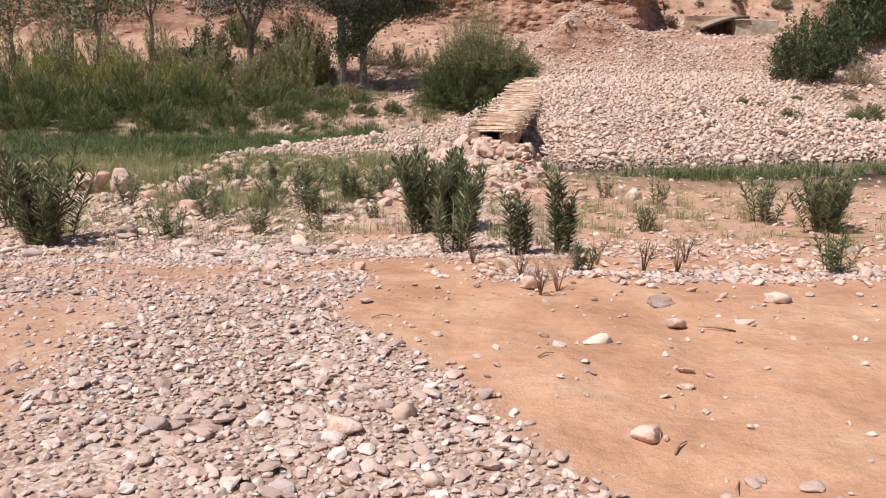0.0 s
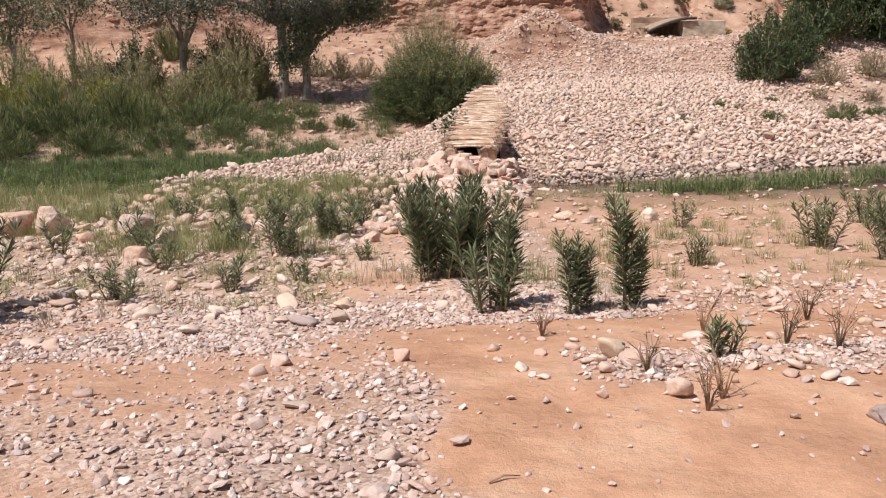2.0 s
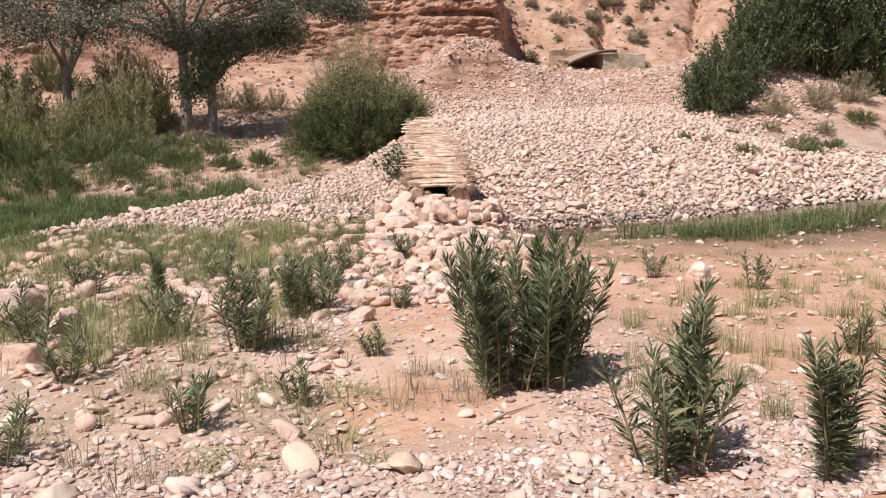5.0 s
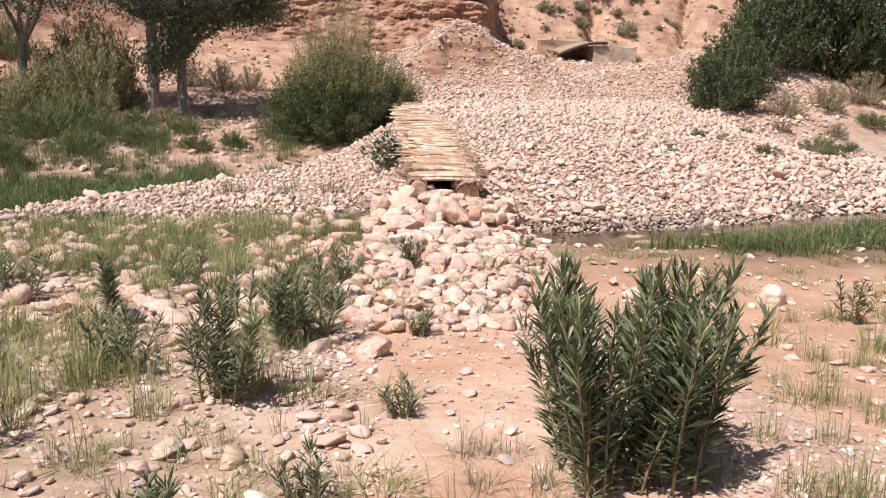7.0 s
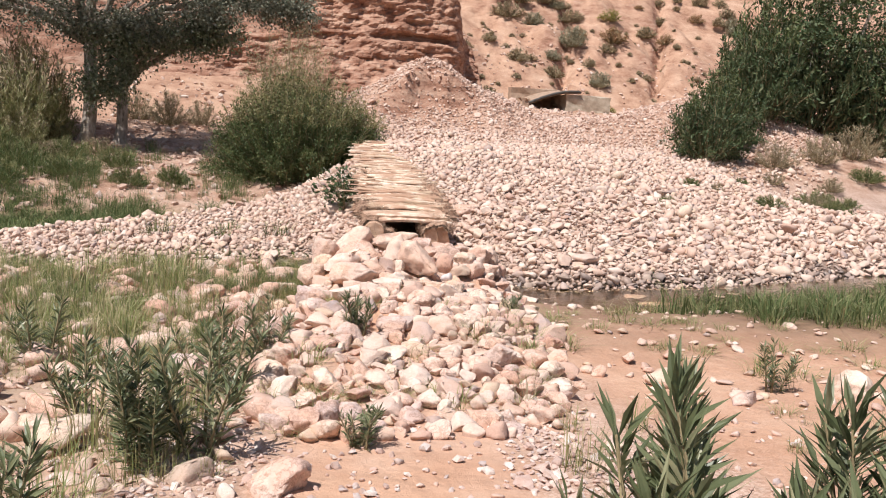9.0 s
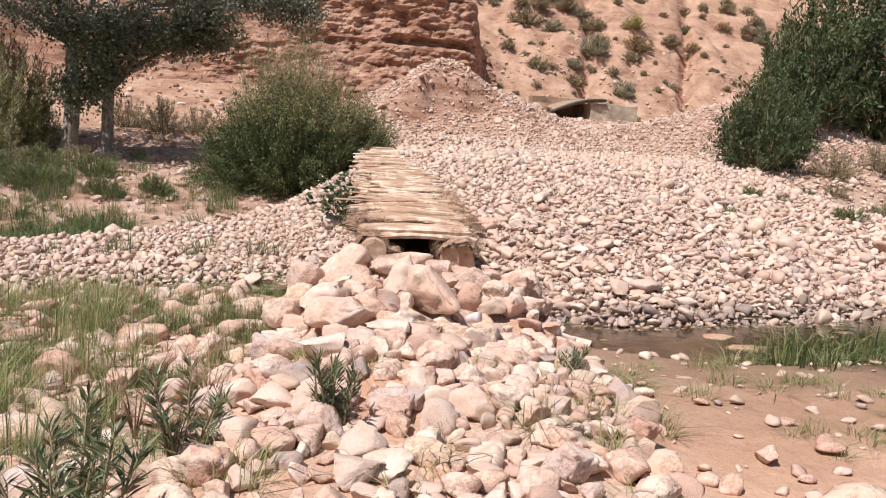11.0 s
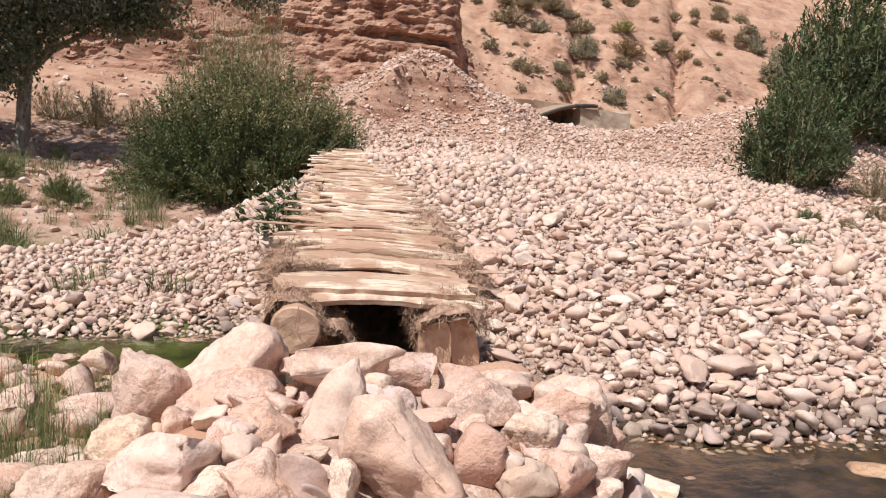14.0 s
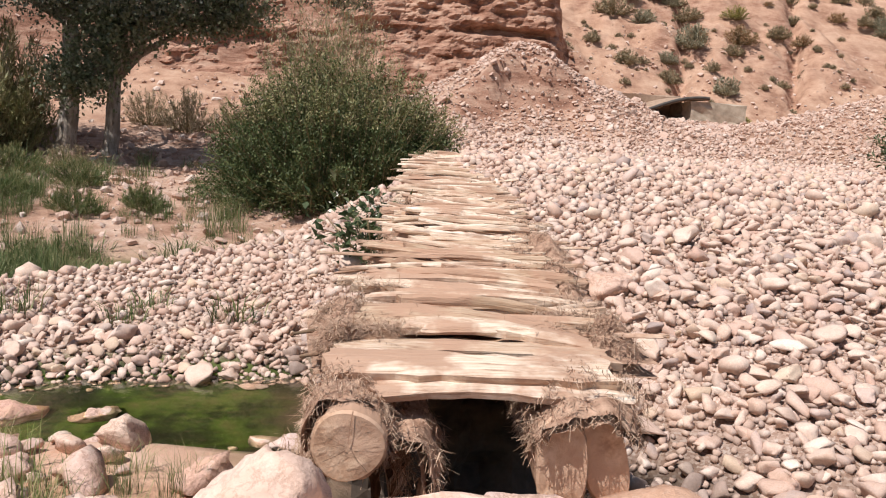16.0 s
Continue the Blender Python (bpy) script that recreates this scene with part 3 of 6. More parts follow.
def scatter(name, label, mat, shapes, fine, x, y, size, rng, near, sink=0.25, flat=1.0, tilt=0.4, parent=None, piece="stone", most=300, lift=0.0):
    """Stones over the ground: those inside the stretch near=(x0, x1, y0, y1) are pieces of their own, the others one joined mesh."""
    z = height(x, y) + size * (0.6 - sink) * flat + lift
    inside = (x > near[0]) & (x < near[1]) & (y > near[2]) & (y < near[3])
    pick = np.flatnonzero(inside)
    pick = pick[np.argsort(-size[pick])][:most]
    rest = np.ones(len(x), bool)
    rest[pick] = False
    far, spot = rest & (y > 22.5), np.stack([x, y, z], 1)
    rest &= ~far
    v, f = joined(shapes, spot[rest], size[rest], rng, tilt, flat)
    if far.any():
        v, f = merge([(v, f), joined(CHIP, spot[far], size[far], rng, tilt, flat)])
    holder = parent or thing(name, label, piece, kind="structure")
    stuff = part(piece + "s", mesh_from(name, v, f, mat, fine), holder)
    stuff["kind"] = "stuff"
    datas = [mesh_from(piece, p, q, mat, fine) for p, q in (ROUND0 + ROUND1 if fine else CHIPS)]
    for i in pick:
        part(piece, datas[int(rng.integers(len(datas)))], holder,
             m=pose(x[i], y[i], z[i], *rng.uniform(-22, 22, 2), rng.uniform(0, 360)) @ Matrix.Diagonal((size[i] * rng.uniform(0.9, 1.3), size[i] * rng.uniform(0.8, 1.1), size[i] * flat * rng.uniform(0.8, 1.1), 1)))
    return holder


ROUND0 = [stone_shape(3, 40 + k, 0.34, 1.15, 1.0, 0.05) for k in range(9)]
CHIPS = [stone_shape(2, 95 + k, 0.4, 0.8) for k in range(8)]


def build_bar():
    rng = np.random.default_rng(11)
    x, y = jittered(-8, 16, 17, 31.5, 0.112, rng)
    d = y - stream_y(x)
    ridge = 20.6 + (x + 6.5) * 0.72
    keep = (d > 0.68) & ((y - ridge < 0.25) | (x > 2.3 + 0.3 * fbm(x, y, 0.8, 3)))
    keep &= (y < 29.5 + 1.2 * vnoise(x, y, 1.5) + 0.1 * x) & (x < 13.5 + 2.5 * vnoise(x, y, 2, 4))
    keep &= rng.random(len(x)) < np.where((y > 26) & (x > 2.0), 0.75, 1.0)
    keep &= rng.random(len(x)) < step(16.0, 9.5, x) * 0.8 + 0.2
    keep &= ~((np.abs(x - 1.05 - (y - 17.65) * 0.175) < 0.55) & (y < 19.4))
    x, y = x[keep], y[keep]
    wet = (y - stream_y(x) < 1.05 + 0.5 * (fbm(x, y, 0.9, 47) - 0.5)) & (x > 0.5) & (x < 8) & (rng.random(len(x)) < 0.85)
    rim = 0.035 + 0.06 * rng.random(int(wet.sum())) ** 1.8
    scatter("water_edge_cobbles", "damp dark cobbles along the edge of the stream", WETCOBBLES, ROUND1, True, x[wet], y[wet], rim, rng, (0, 0, 0, 0), 0.1, 0.95, 0.9, None, "cobble")
    x, y = x[~wet], y[~wet]
    size = 0.043 + 0.056 * rng.random(len(x)) ** 1.6 + 0.085 * (rng.random(len(x)) > 0.97) * rng.random(len(x))
    size *= np.where(x < 0.8, 0.92, 1.0) * step(34, 26, y) ** 0.3
    scatter("cobble_bar", "bar of pale rounded river cobbles beside the stream", COBBLES, ROUND1, True, x, y, size, rng, (-1.5, 5.0, 17.5, 22.2), 0.1, 0.95, 0.9, None, "cobble")


def build_gravel():
    rng = np.random.default_rng(12)
    x, y = jittered(-5.2, 3.4, 1.9, 13.2, 0.037, rng)
    bare = 1 - sandy(x, y)
    density = np.maximum(bare, np.where(y > 8.2, 0.16, 0.03)) * (0.75 + 0.4 * step(0.3, 0.6, fbm(x, y, 0.9, 41)))
    density *= np.where((y > 9.4) & (np.abs(x + 0.4) > 1.1), 0.25, 1.0)
    density *= 1 - 0.35 * step(0.42, 0.56, fbm(x, y, 1.4, 17)) * step(-0.3, -1.2, x)
    keep = rng.random(len(x)) < density * np.where(y > 8.8, 0.8, 1.0)
    x, y = x[keep], y[keep]
    size = 0.012 + 0.02 * rng.random(len(x)) ** 1.7 + 0.03 * (rng.random(len(x)) > 0.9) * rng.random(len(x))
    scatter("gravel_patch", "loose pale angular gravel over orange soil", GRAVEL, CHIP, False, x, y, size, rng, (-2.0, 1.4, 2.2, 4.6), 0.2, 0.7, 0.5, None, "pebble")


def build_loose():
    rng = np.random.default_rng(13)
    # pale pebbles along the edge of the sand and over the slope to the stream
    x, y = jittered(-7, 8, 5.4, 17.5, 0.11, rng)
    s = sandy(x, y)
    p = np.where(x < -0.9, 0.75 * step(8.3, 9.0, y), 0.2) + 0.3 * step(0.62, 0.85, fbm(x, y, 0.8, 61)) + 0.45 * step(7.5, 7.9, y) * step(9.2, 8.6, y)
    p = p + 0.75 * step(5.3, 5.7, y) * step(8.4, 7.0, y) * step(0.0, 0.6, x) * step(0.42, 0.58, fbm(x, y, 0.75, 63))
    p = p * (1 - 0.85 * s * (x < 1) * ((y < 8.6) | (x > -1.1))) * (1 - causeway(x, y))
    keep = (rng.random(len(x)) < p) & (y - stream_y(x) < -0.3)
    x, y = x[keep], y[keep]
    size = 0.018 + 0.05 * rng.random(len(x)) ** 2.2 + 0.09 * (rng.random(len(x)) > 0.86) * rng.random(len(x)) * (x < -1)
    scatter("bank_stones", "pale scattered stones on the sandy river bank", COBBLES, ROUND1, True, x, y, size, rng, (-3.5, 2.5, 7.4, 12.5), 0.25, 0.75, 0.4, None, "bank_stone")
    # a band of larger stones beside the causeway and the pool
    x, y = jittered(-5.0, 2.6, 13.0, 20.2, 0.17, rng)
    keep = (rng.random(len(x)) < 0.4 + 0.4 * step(17.0, 18.0, y)) & (causeway(x, y) < 0.35) & (y - stream_y(x) < 0.0) & ((x < 0.6) | (y < 16))
    keep &= (x < -0.2) | (rng.random(len(x)) < 0.25)
    x, y = x[keep], y[keep]
    size = 0.045 + 0.14 * rng.random(len(x)) ** 2.6
    scatter("pool_side_stones", "pinkish stones on the bank beside the pool", SANDSTONE, ROUND1, True, x, y, size, rng, (-3.4, 2.6, 13, 20), 0.2, 0.9, 0.5, None, "bank_rock")
    # wet stones along the water
    x, y = jittered(-8, 9, 15.5, 22.5, 0.2, rng)
    d = y - stream_y(x)
    keep = (np.abs(d) < 1.1) & (rng.random(len(x)) < 0.09) & (causeway(x, y) < 0.3)
    x, y = x[keep], y[keep]
    size = 0.04 + 0.09 * rng.random(len(x)) ** 2
    scatter("stream_bed_stones", "wet stones lying in the shallow stream", COBBLES, ROUND1, True, x, y, size, rng, (0, 0, 0, 0), 0.2, 0.8, 0.4, None, "stone")
    # rubble on the heap of diggings and the track over the terrace
    x, y = jittered(2.2, 18, 28.5, 42, 0.082, rng)
    r = np.hypot((x - 5.9) / 1.15, (y - 34.3) / 0.95)
    p = 0.9 * step(4.6, 3.6, r) * (1 - 0.75 * step(32.4, 31.6, y) * (x < 5.5)) * (1 - 0.5 * (np.abs(y - 33.0) < 0.35) * (np.abs(x - 5.3) < 1.3)) + 0.3 * step(38, 34, y) + 0.12 + 0.5 * step(11, 13, x) * step(37, 34, y)
    keep = rng.random(len(x)) < p * step(46, 41, y)
    x, y = x[keep], y[keep]
    size = 0.025 + 0.065 * rng.random(len(x)) ** 2.2
    scatter("rubble_heap", "heap of reddish broken rubble below the cliff", RUBBLE, CHIP, False, x, y, size, rng, (0, 0, 0, 0), 0.25, 0.9, 0.8, None, "rubble")
    # broken rock under the trees and on the hillside
    x, y = jittered(-13, 30, 25.0, 55, 0.2, rng)
    keep = ((y > 28.6) | ((x < 1.2) & (x > -6) & (height(x, y) > -1.0))) & (rng.random(len(x)) < 0.5 * step(0.35, 0.6, fbm(x, y, 3, 71)) + 0.16 + 0.8 * (y < 37) * (x > -9) * (x < 2.5))
    x, y = x[keep], y[keep]
    size = 0.025 + 0.15 * rng.random(len(x)) ** 4
    scatter("hillside_rubble", "scattered broken rock on the dry hillside", RUBBLE, CHIP, False, x, y, size, rng, (0, 0, 0, 0), 0.3, 0.8, 0.8, None, "rubble")


def build_filler():
    rng = np.random.default_rng(16)
    x, y = jittered(-5, 7.5, 17, 26, 0.066, rng)
    d = y - stream_y(x)
    ridge = 20.6 + (x + 6.5) * 0.72
    keep = (d > 0.6) & ((y - ridge < 0.2) | (x > 2.3)) & (y < 29.5) & (rng.random(len(x)) < step(11.5, 8.0, x))
    keep &= ~((np.abs(x - 1.05 - (y - 17.65) * 0.175) < 0.55) & (y < 19.4))
    x, y = x[keep], y[keep]
    size = 0.022 + 0.026 * rng.random(len(x))
    v, f = joined(CHIP, np.stack([x, y, height(x, y) + 0.012], 1), size, rng, 0.8)
    thing("bar_shingle", "small pale shingle darkened to paint shade between the river cobbles", "shingle", kind="stuff", me=mesh_from("bar_shingle", v, f, SHADEDSHINGLE, True))


build_bar()
build_filler()
build_gravel()
build_loose()

SMALL = [stone_shape(3, 150 + k, 0.24, 1.1, 1.2, 0.06) for k in range(9)]
SMALL_MESHES = [mesh_from("boulder", v, f, m, True) for m in (SANDSTONE, COBBLES) for v, f in SMALL]
BOULDER_MESHES = [mesh_from("boulder", v, f, SANDSTONE, True) for v, f in BOULDER]
PINK_MESHES = [mesh_from("boulder", v, f, PINKSTONE, True) for v, f in BOULDER]
COBBLE_MESHES = [mesh_from("boulder", v, f, COBBLES, True) for v, f in BOULDER[9:14]]


def boulder(x, y, z, sx, sy, sz, turn=0.0, tip=0.0, k=0, pale=False, label="pinkish worn sandstone boulder of the rock causeway", group="causeway boulders", pink=False):
    """A boulder about sx by sy by sz metres with its middle at the place given."""
    big = PINK_MESHES[k % 15] if pink else COBBLE_MESHES[k % 5] if pale else BOULDER_MESHES[k % 15]
    me = SMALL_MESHES[k % 9 + (9 if pale else 0)] if max(sx, sy) < 0.24 else big
    hi = [max(abs(v.co[i]) for v in me.vertices) for i in range(3)]
    m = pose(x, y, z, tip, 0, turn) @ Matrix.Diagonal((sx / 2 / hi[0], sy / 2 / hi[1], sz / 2 / hi[2], 1))
    small = max(sx, sy) < 0.24
    return thing("rock" if small else "boulder", label.replace("boulder", "rock") if small else label, "rock" if small else "boulder", m, group, me=me)


def build_causeway():
    rng = np.random.default_rng(14)
    placed = [(0.84, 16.37, 0.2), (0.4, 17.4, 0.22), (0.67, 16.8, 0.2), (1.0, 17.2, 0.45), (1.25, 16.85, 0.16), (0.13, 16.6, 0.2), (0.14, 16.1, 0.22), (1.74, 17.0, 0.14)]
    rocks = []
    for _ in range(9000):
        y = rng.uniform(12.5, 17.2)
        mid = -0.02 + (y - 13) * 0.235
        x = mid + rng.uniform(-1.35, 1.35)
        c = float(causeway(x, y))
        if c < 0.22:
            continue
        r = (0.055 + 0.08 * rng.random() ** 1.6) * (0.85 + 0.3 * step(13, 16, y))
        if any((x - a) ** 2 + (y - b) ** 2 < (0.6 * (r + q)) ** 2 for a, b, q in placed) or len(placed) > 520:
            continue
        placed.append((x, y, r))
        rocks.append((r, x, y))
    rocks.sort(reverse=True)
    for r, x, y in rocks[:200]:
        boulder(x, y, float(height(x, y)) + r * 0.35, 2.3 * r, rng.uniform(1.7, 2.2) * r, rng.uniform(1.3, 1.8) * r, rng.uniform(0, 360), rng.uniform(-20, 20), int(rng.integers(9)), rng.random() < 0.45)
    r, x, y = np.array(rocks[200:]).T
    for m, sel in ((SANDSTONE, np.arange(len(r)) % 2 == 0), (COBBLES, np.arange(len(r)) % 2 == 1)):
        v, f = joined(SMALL, np.stack([x, y, height(x, y) + r * 0.3], 1)[sel], r[sel] * 1.05, rng, 0.5, 1.05)
        thing("causeway_rubble", "small pinkish rocks packed between the causeway boulders", "rubble", kind="stuff", me=mesh_from("causeway_rubble", v, f, m, True))


build_causeway()
# the larger rocks of the causeway and the bank
boulder(0.84, 16.4, -0.38, 0.38, 0.38, 0.42, 8, 6, 13, pink=True)
boulder(0.67, 16.8, -0.34, 0.32, 0.24, 0.36, 14, -14, 1, True)
boulder(0.85, 16.96, -0.34, 0.2, 0.18, 0.22, 40, 10, 1)
boulder(1.26, 16.87, -0.33, 0.36, 0.3, 0.22, 12, -6, 11)
boulder(1.4, 16.68, -0.42, 0.33, 0.26, 0.15, -14, -3, 12)
boulder(1.72, 17.02, -0.46, 0.3, 0.3, 0.4, 18, 6, 5)
boulder(1.12, 16.52, -0.42, 0.2, 0.2, 0.24, 35, 8, 13)
boulder(1.28, 16.44, -0.45, 0.24, 0.2, 0.13, 5, 5, 2, True)
boulder(1.89, 17.14, -0.62, 0.29, 0.32, 0.26, 8, 2, 4)
boulder(0.12, 16.62, -0.42, 0.46, 0.36, 0.26, -18, 6, 10, pink=True)
boulder(0.37, 17.36, -0.38, 0.44, 0.36, 0.5, -6, 4, 7, pink=True)
boulder(0.1, 17.32, -0.42, 0.3, 0.3, 0.34, -25, -9, 8)
boulder(0.41, 16.76, -0.42, 0.3, 0.24, 0.22, -7, -3, 0)
boulder(0.52, 16.42, -0.42, 0.24, 0.22, 0.25, -10, 14, 3, True)
boulder(0.64, 16.36, -0.44, 0.11, 0.12, 0.18, 4, 0, 5)
boulder(0.14, 16.12, -0.44, 0.56, 0.36, 0.22, 4, 4, 6, pink=True)
boulder(-0.16, 16.62, -0.55, 0.42, 0.32, 0.24, 22, -4, 2)
boulder(0.74, 17.22, -0.3, 0.56, 0.3, 0.24, -6, -8, 14, pink=True)
boulder(1.04, 17.3, -0.33, 0.36, 0.3, 0.24, 24, 4, 9)
boulder(1.3, 17.3, -0.38, 0.34, 0.28, 0.22, -14, -5, 12)
boulder(1.56, 17.42, -0.44, 0.32, 0.3, 0.28, 15, 6, 1)
boulder(0.56, 16.13, -0.5, 0.24, 0.2, 0.19, -13, 3, 2, True)
boulder(2.45, 17.56, -1.05, 0.37, 0.34, 0.33, -19, 9, 0, True)
boulder(1.93, 17.18, -0.9, 0.28, 0.27, 0.27, 18, -8, 4, False)
boulder(0.9, 16.36, -0.56, 0.24, 0.2, 0.16, 15, -5, 2, True)
boulder(0.81, 16.12, -0.58, 0.23, 0.19, 0.17, 12, -2, 7, False)
boulder(0.38, 15.59, -0.52, 0.19, 0.18, 0.19, 9, 1, 6, False)
boulder(0.2, 15.4, -0.54, 0.18, 0.16, 0.15, 6, 4, 1, True)
boulder(1.73, 15.85, -0.87, 0.27, 0.25, 0.24, 3, 7, 3, True)
boulder(1.2, 15.28, -0.66, 0.22, 0.21, 0.21, 0, -10, 4, True)
boulder(1.01, 15.62, -0.61, 0.26, 0.2, 0.15, -3, -7, 3, False)
boulder(1.77, 16.25, -0.87, 0.34, 0.31, 0.29, -6, -4, 5, False)
boulder(-1.1, 17.51, -0.93, 0.4, 0.37, 0.35, -15, 5, 0, False)
boulder(-0.64, 17.25, -0.94, 0.31, 0.31, 0.33, -18, 8, 1, False)
boulder(-0.4, 17.9, -0.95, 0.55, 0.39, 0.24, 19, -9, 2, False)
boulder(-1.2, 20.72, -1.18, 0.66, 0.51, 0.38, 16, -6, 3, False)
boulder(-0.65, 20.7, -1.18, 0.36, 0.3, 0.25, 13, -3, 4, False)
boulder(-0.62, 17.02, -0.88, 0.27, 0.26, 0.3, 35, 5, 4, False)
boulder(0.12, 16.78, -0.56, 0.6, 0.42, 0.3, -12, 4, 2, False)
boulder(-0.3, 16.0, -0.8, 0.32, 0.28, 0.26, 20, -4, 7, False)
boulder(-0.8, 15.9, -0.86, 0.22, 0.2, 0.2, 50, 4, 1, True)
boulder(-1.5, 16.6, -0.9, 0.36, 0.32, 0.28, 10, 4, 5, False)
boulder(-0.49, 16.5, -0.91, 0.28, 0.23, 0.18, 10, 0, 2, True)
boulder(-0.74, 16.56, -0.92, 0.39, 0.28, 0.19, 7, 3, 6, False)
boulder(-0.29, 15.2, -0.57, 0.21, 0.18, 0.16, 4, 6, 8, False)
boulder(2.4, 15.9, -0.89, 0.23, 0.21, 0.2, 1, 9, 0, True)
boulder(3.83, 17.55, -1.02, 0.38, 0.27, 0.17, -2, -8, 6, False)
boulder(3.84, 17.09, -1.02, 0.45, 0.31, 0.19, -5, -5, 3, False)
boulder(2.82, 21.09, -0.28, 0.46, 0.38, 0.31, -8, -2, 0, False)
boulder(-0.54, 13.1, -0.74, 0.25, 0.25, 0.25, -11, 1, 4, False, label="pinkish sandstone rock half sunk in the bank", group="bank boulders")
boulder(-0.86, 12.21, -0.68, 0.27, 0.23, 0.2, -14, 4, 7, False, label="pinkish sandstone rock half sunk in the bank", group="bank boulders")
boulder(-1.22, 17.28, -0.94, 0.38, 0.32, 0.27, -17, 7, 1, False, label="pinkish sandstone rock half sunk in the bank", group="bank boulders")
boulder(-2.53, 17.22, -0.95, 0.32, 0.29, 0.27, -20, -10, 2, False, label="pinkish sandstone rock half sunk in the bank", group="bank boulders")
boulder(-0.75, 17.09, -0.94, 0.31, 0.31, 0.33, 17, -7, 5, False, label="pinkish sandstone rock half sunk in the bank", group="bank boulders")
boulder(-6.03, 14.33, -0.68, 0.64, 0.52, 0.48, 14, -4, 0, False, label="pinkish sandstone rock half sunk in the bank", group="bank boulders")
boulder(-5.5, 14.3, -0.66, 0.55, 0.5, 0.52, 11, -1, 6, False, label="pinkish sandstone rock half sunk in the bank", group="bank boulders")
boulder(-3.99, 13.02, -0.62, 0.6, 0.5, 0.48, 8, 2, 2, False, label="pinkish sandstone rock half sunk in the bank", group="bank boulders")
boulder(-3.4, 12.45, -0.62, 0.36, 0.32, 0.34, 25, 3, 4, label="pinkish sandstone rock half sunk in the bank", group="bank boulders", pink=True)
boulder(-3.5, 11.4, -0.6, 0.46, 0.4, 0.36, -12, 4, 1, label="pinkish sandstone rock half sunk in the bank", group="bank boulders", pink=True)
boulder(0.58, 5.37, -0.03, 0.16, 0.14, 0.13, 5, 5, 1, True, label="pale weathered stone lying on the bank", group="bank boulders")
boulder(0.59, 5.91, -0.07, 0.27, 0.2, 0.13, 2, 8, 2, True, label="pale weathered stone lying on the bank", group="bank boulders")
boulder(0.81, 4.18, 0, 0.17, 0.12, 0.08, -1, -9, 3, True, label="pale weathered stone lying on the bank", group="bank boulders")
boulder(0.8, 3.03, 0.01, 0.14, 0.11, 0.07, -4, -6, 4, False, label="pinkish sandstone rock half sunk in the bank", group="bank boulders")
boulder(-1.15, 3.13, 0.01, 0.13, 0.11, 0.1, -7, -3, 0, True, label="pale weathered stone lying on the bank", group="bank boulders")
boulder(-0.94, 3.04, 0.01, 0.1, 0.09, 0.09, -10, 0, 2, True, label="pale weathered stone lying on the bank", group="bank boulders")
boulder(-0.17, 3.23, 0.02, 0.13, 0.11, 0.1, -13, 3, 3, True, label="pale weathered stone lying on the bank", group="bank boulders")
boulder(-0.03, 2.65, 0.01, 0.11, 0.1, 0.09, -16, 6, 1, True, label="pale weathered stone lying on the bank", group="bank boulders")
boulder(-0.41, 3.07, 0.01, 0.19, 0.13, 0.07, -19, 9, 5, False, label="pinkish sandstone rock half sunk in the bank", group="bank boulders")
boulder(1.14, 3.74, 0, 0.09, 0.07, 0.05, 18, -8, 2, False, label="pinkish sandstone rock half sunk in the bank", group="bank boulders")
boulder(1.09, 3.55, -0.01, 0.1, 0.07, 0.04, 15, -5, 6, False, label="pinkish sandstone rock half sunk in the bank", group="bank boulders")
boulder(0.18, 3.44, 0.01, 0.08, 0.07, 0.07, 12, -2, 0, True, label="pale weathered stone lying on the bank", group="bank boulders")
boulder(1.31, 4.5, -0.02, 0.14, 0.11, 0.08, 9, 1, 1, True, label="pale weathered stone lying on the bank", group="bank boulders")
boulder(1.33, 5, -0.03, 0.24, 0.17, 0.1, 6, 4, 3, True, label="pale weathered stone lying on the bank", group="bank boulders")
boulder(2.08, 5.01, -0.03, 0.21, 0.16, 0.11, 3, 7, 1, True, label="pale weathered stone lying on the bank", group="bank boulders")
boulder(1.69, 4.53, -0.02, 0.13, 0.09, 0.06, 0, -10, 0, True, label="pale weathered stone lying on the bank", group="bank boulders")
boulder(-0.66, 6.44, -0.18, 0.11, 0.12, 0.13, -3, -7, 0, True, label="pale weathered stone lying on the bank", group="bank boulders")
boulder(-1.16, 5.49, -0.05, 0.13, 0.09, 0.05, -6, -4, 2, True, label="pale weathered stone lying on the bank", group="bank boulders")
boulder(-0.76, 4.88, -0.02, 0.11, 0.08, 0.06, -9, -1, 3, True, label="pale weathered stone lying on the bank", group="bank boulders")
boulder(3.03, 13.21, -0.74, 0.31, 0.32, 0.35, -12, 2, 3, False, label="pinkish sandstone rock half sunk in the bank", group="bank boulders")
boulder(0.49, 6.17, -0.11, 0.16, 0.19, 0.24, -15, 5, 2, True, label="pale weathered stone lying on the bank", group="bank boulders")
boulder(-1.34, 6.43, -0.17, 0.15, 0.13, 0.12, -18, 8, 0, True, label="pale weathered stone lying on the bank", group="bank boulders")
boulder(-0.88, 12.19, -0.69, 0.26, 0.21, 0.17, 19, -9, 7, False, label="pinkish sandstone rock half sunk in the bank", group="bank boulders")
boulder(0.33, 17.12, -0.44, 0.46, 0.4, 0.36, 10, 5, 7, False)
boulder(0.82, 17.28, -0.42, 0.5, 0.3, 0.22, -5, 0, 5, False)

# ---- the footbridge ----


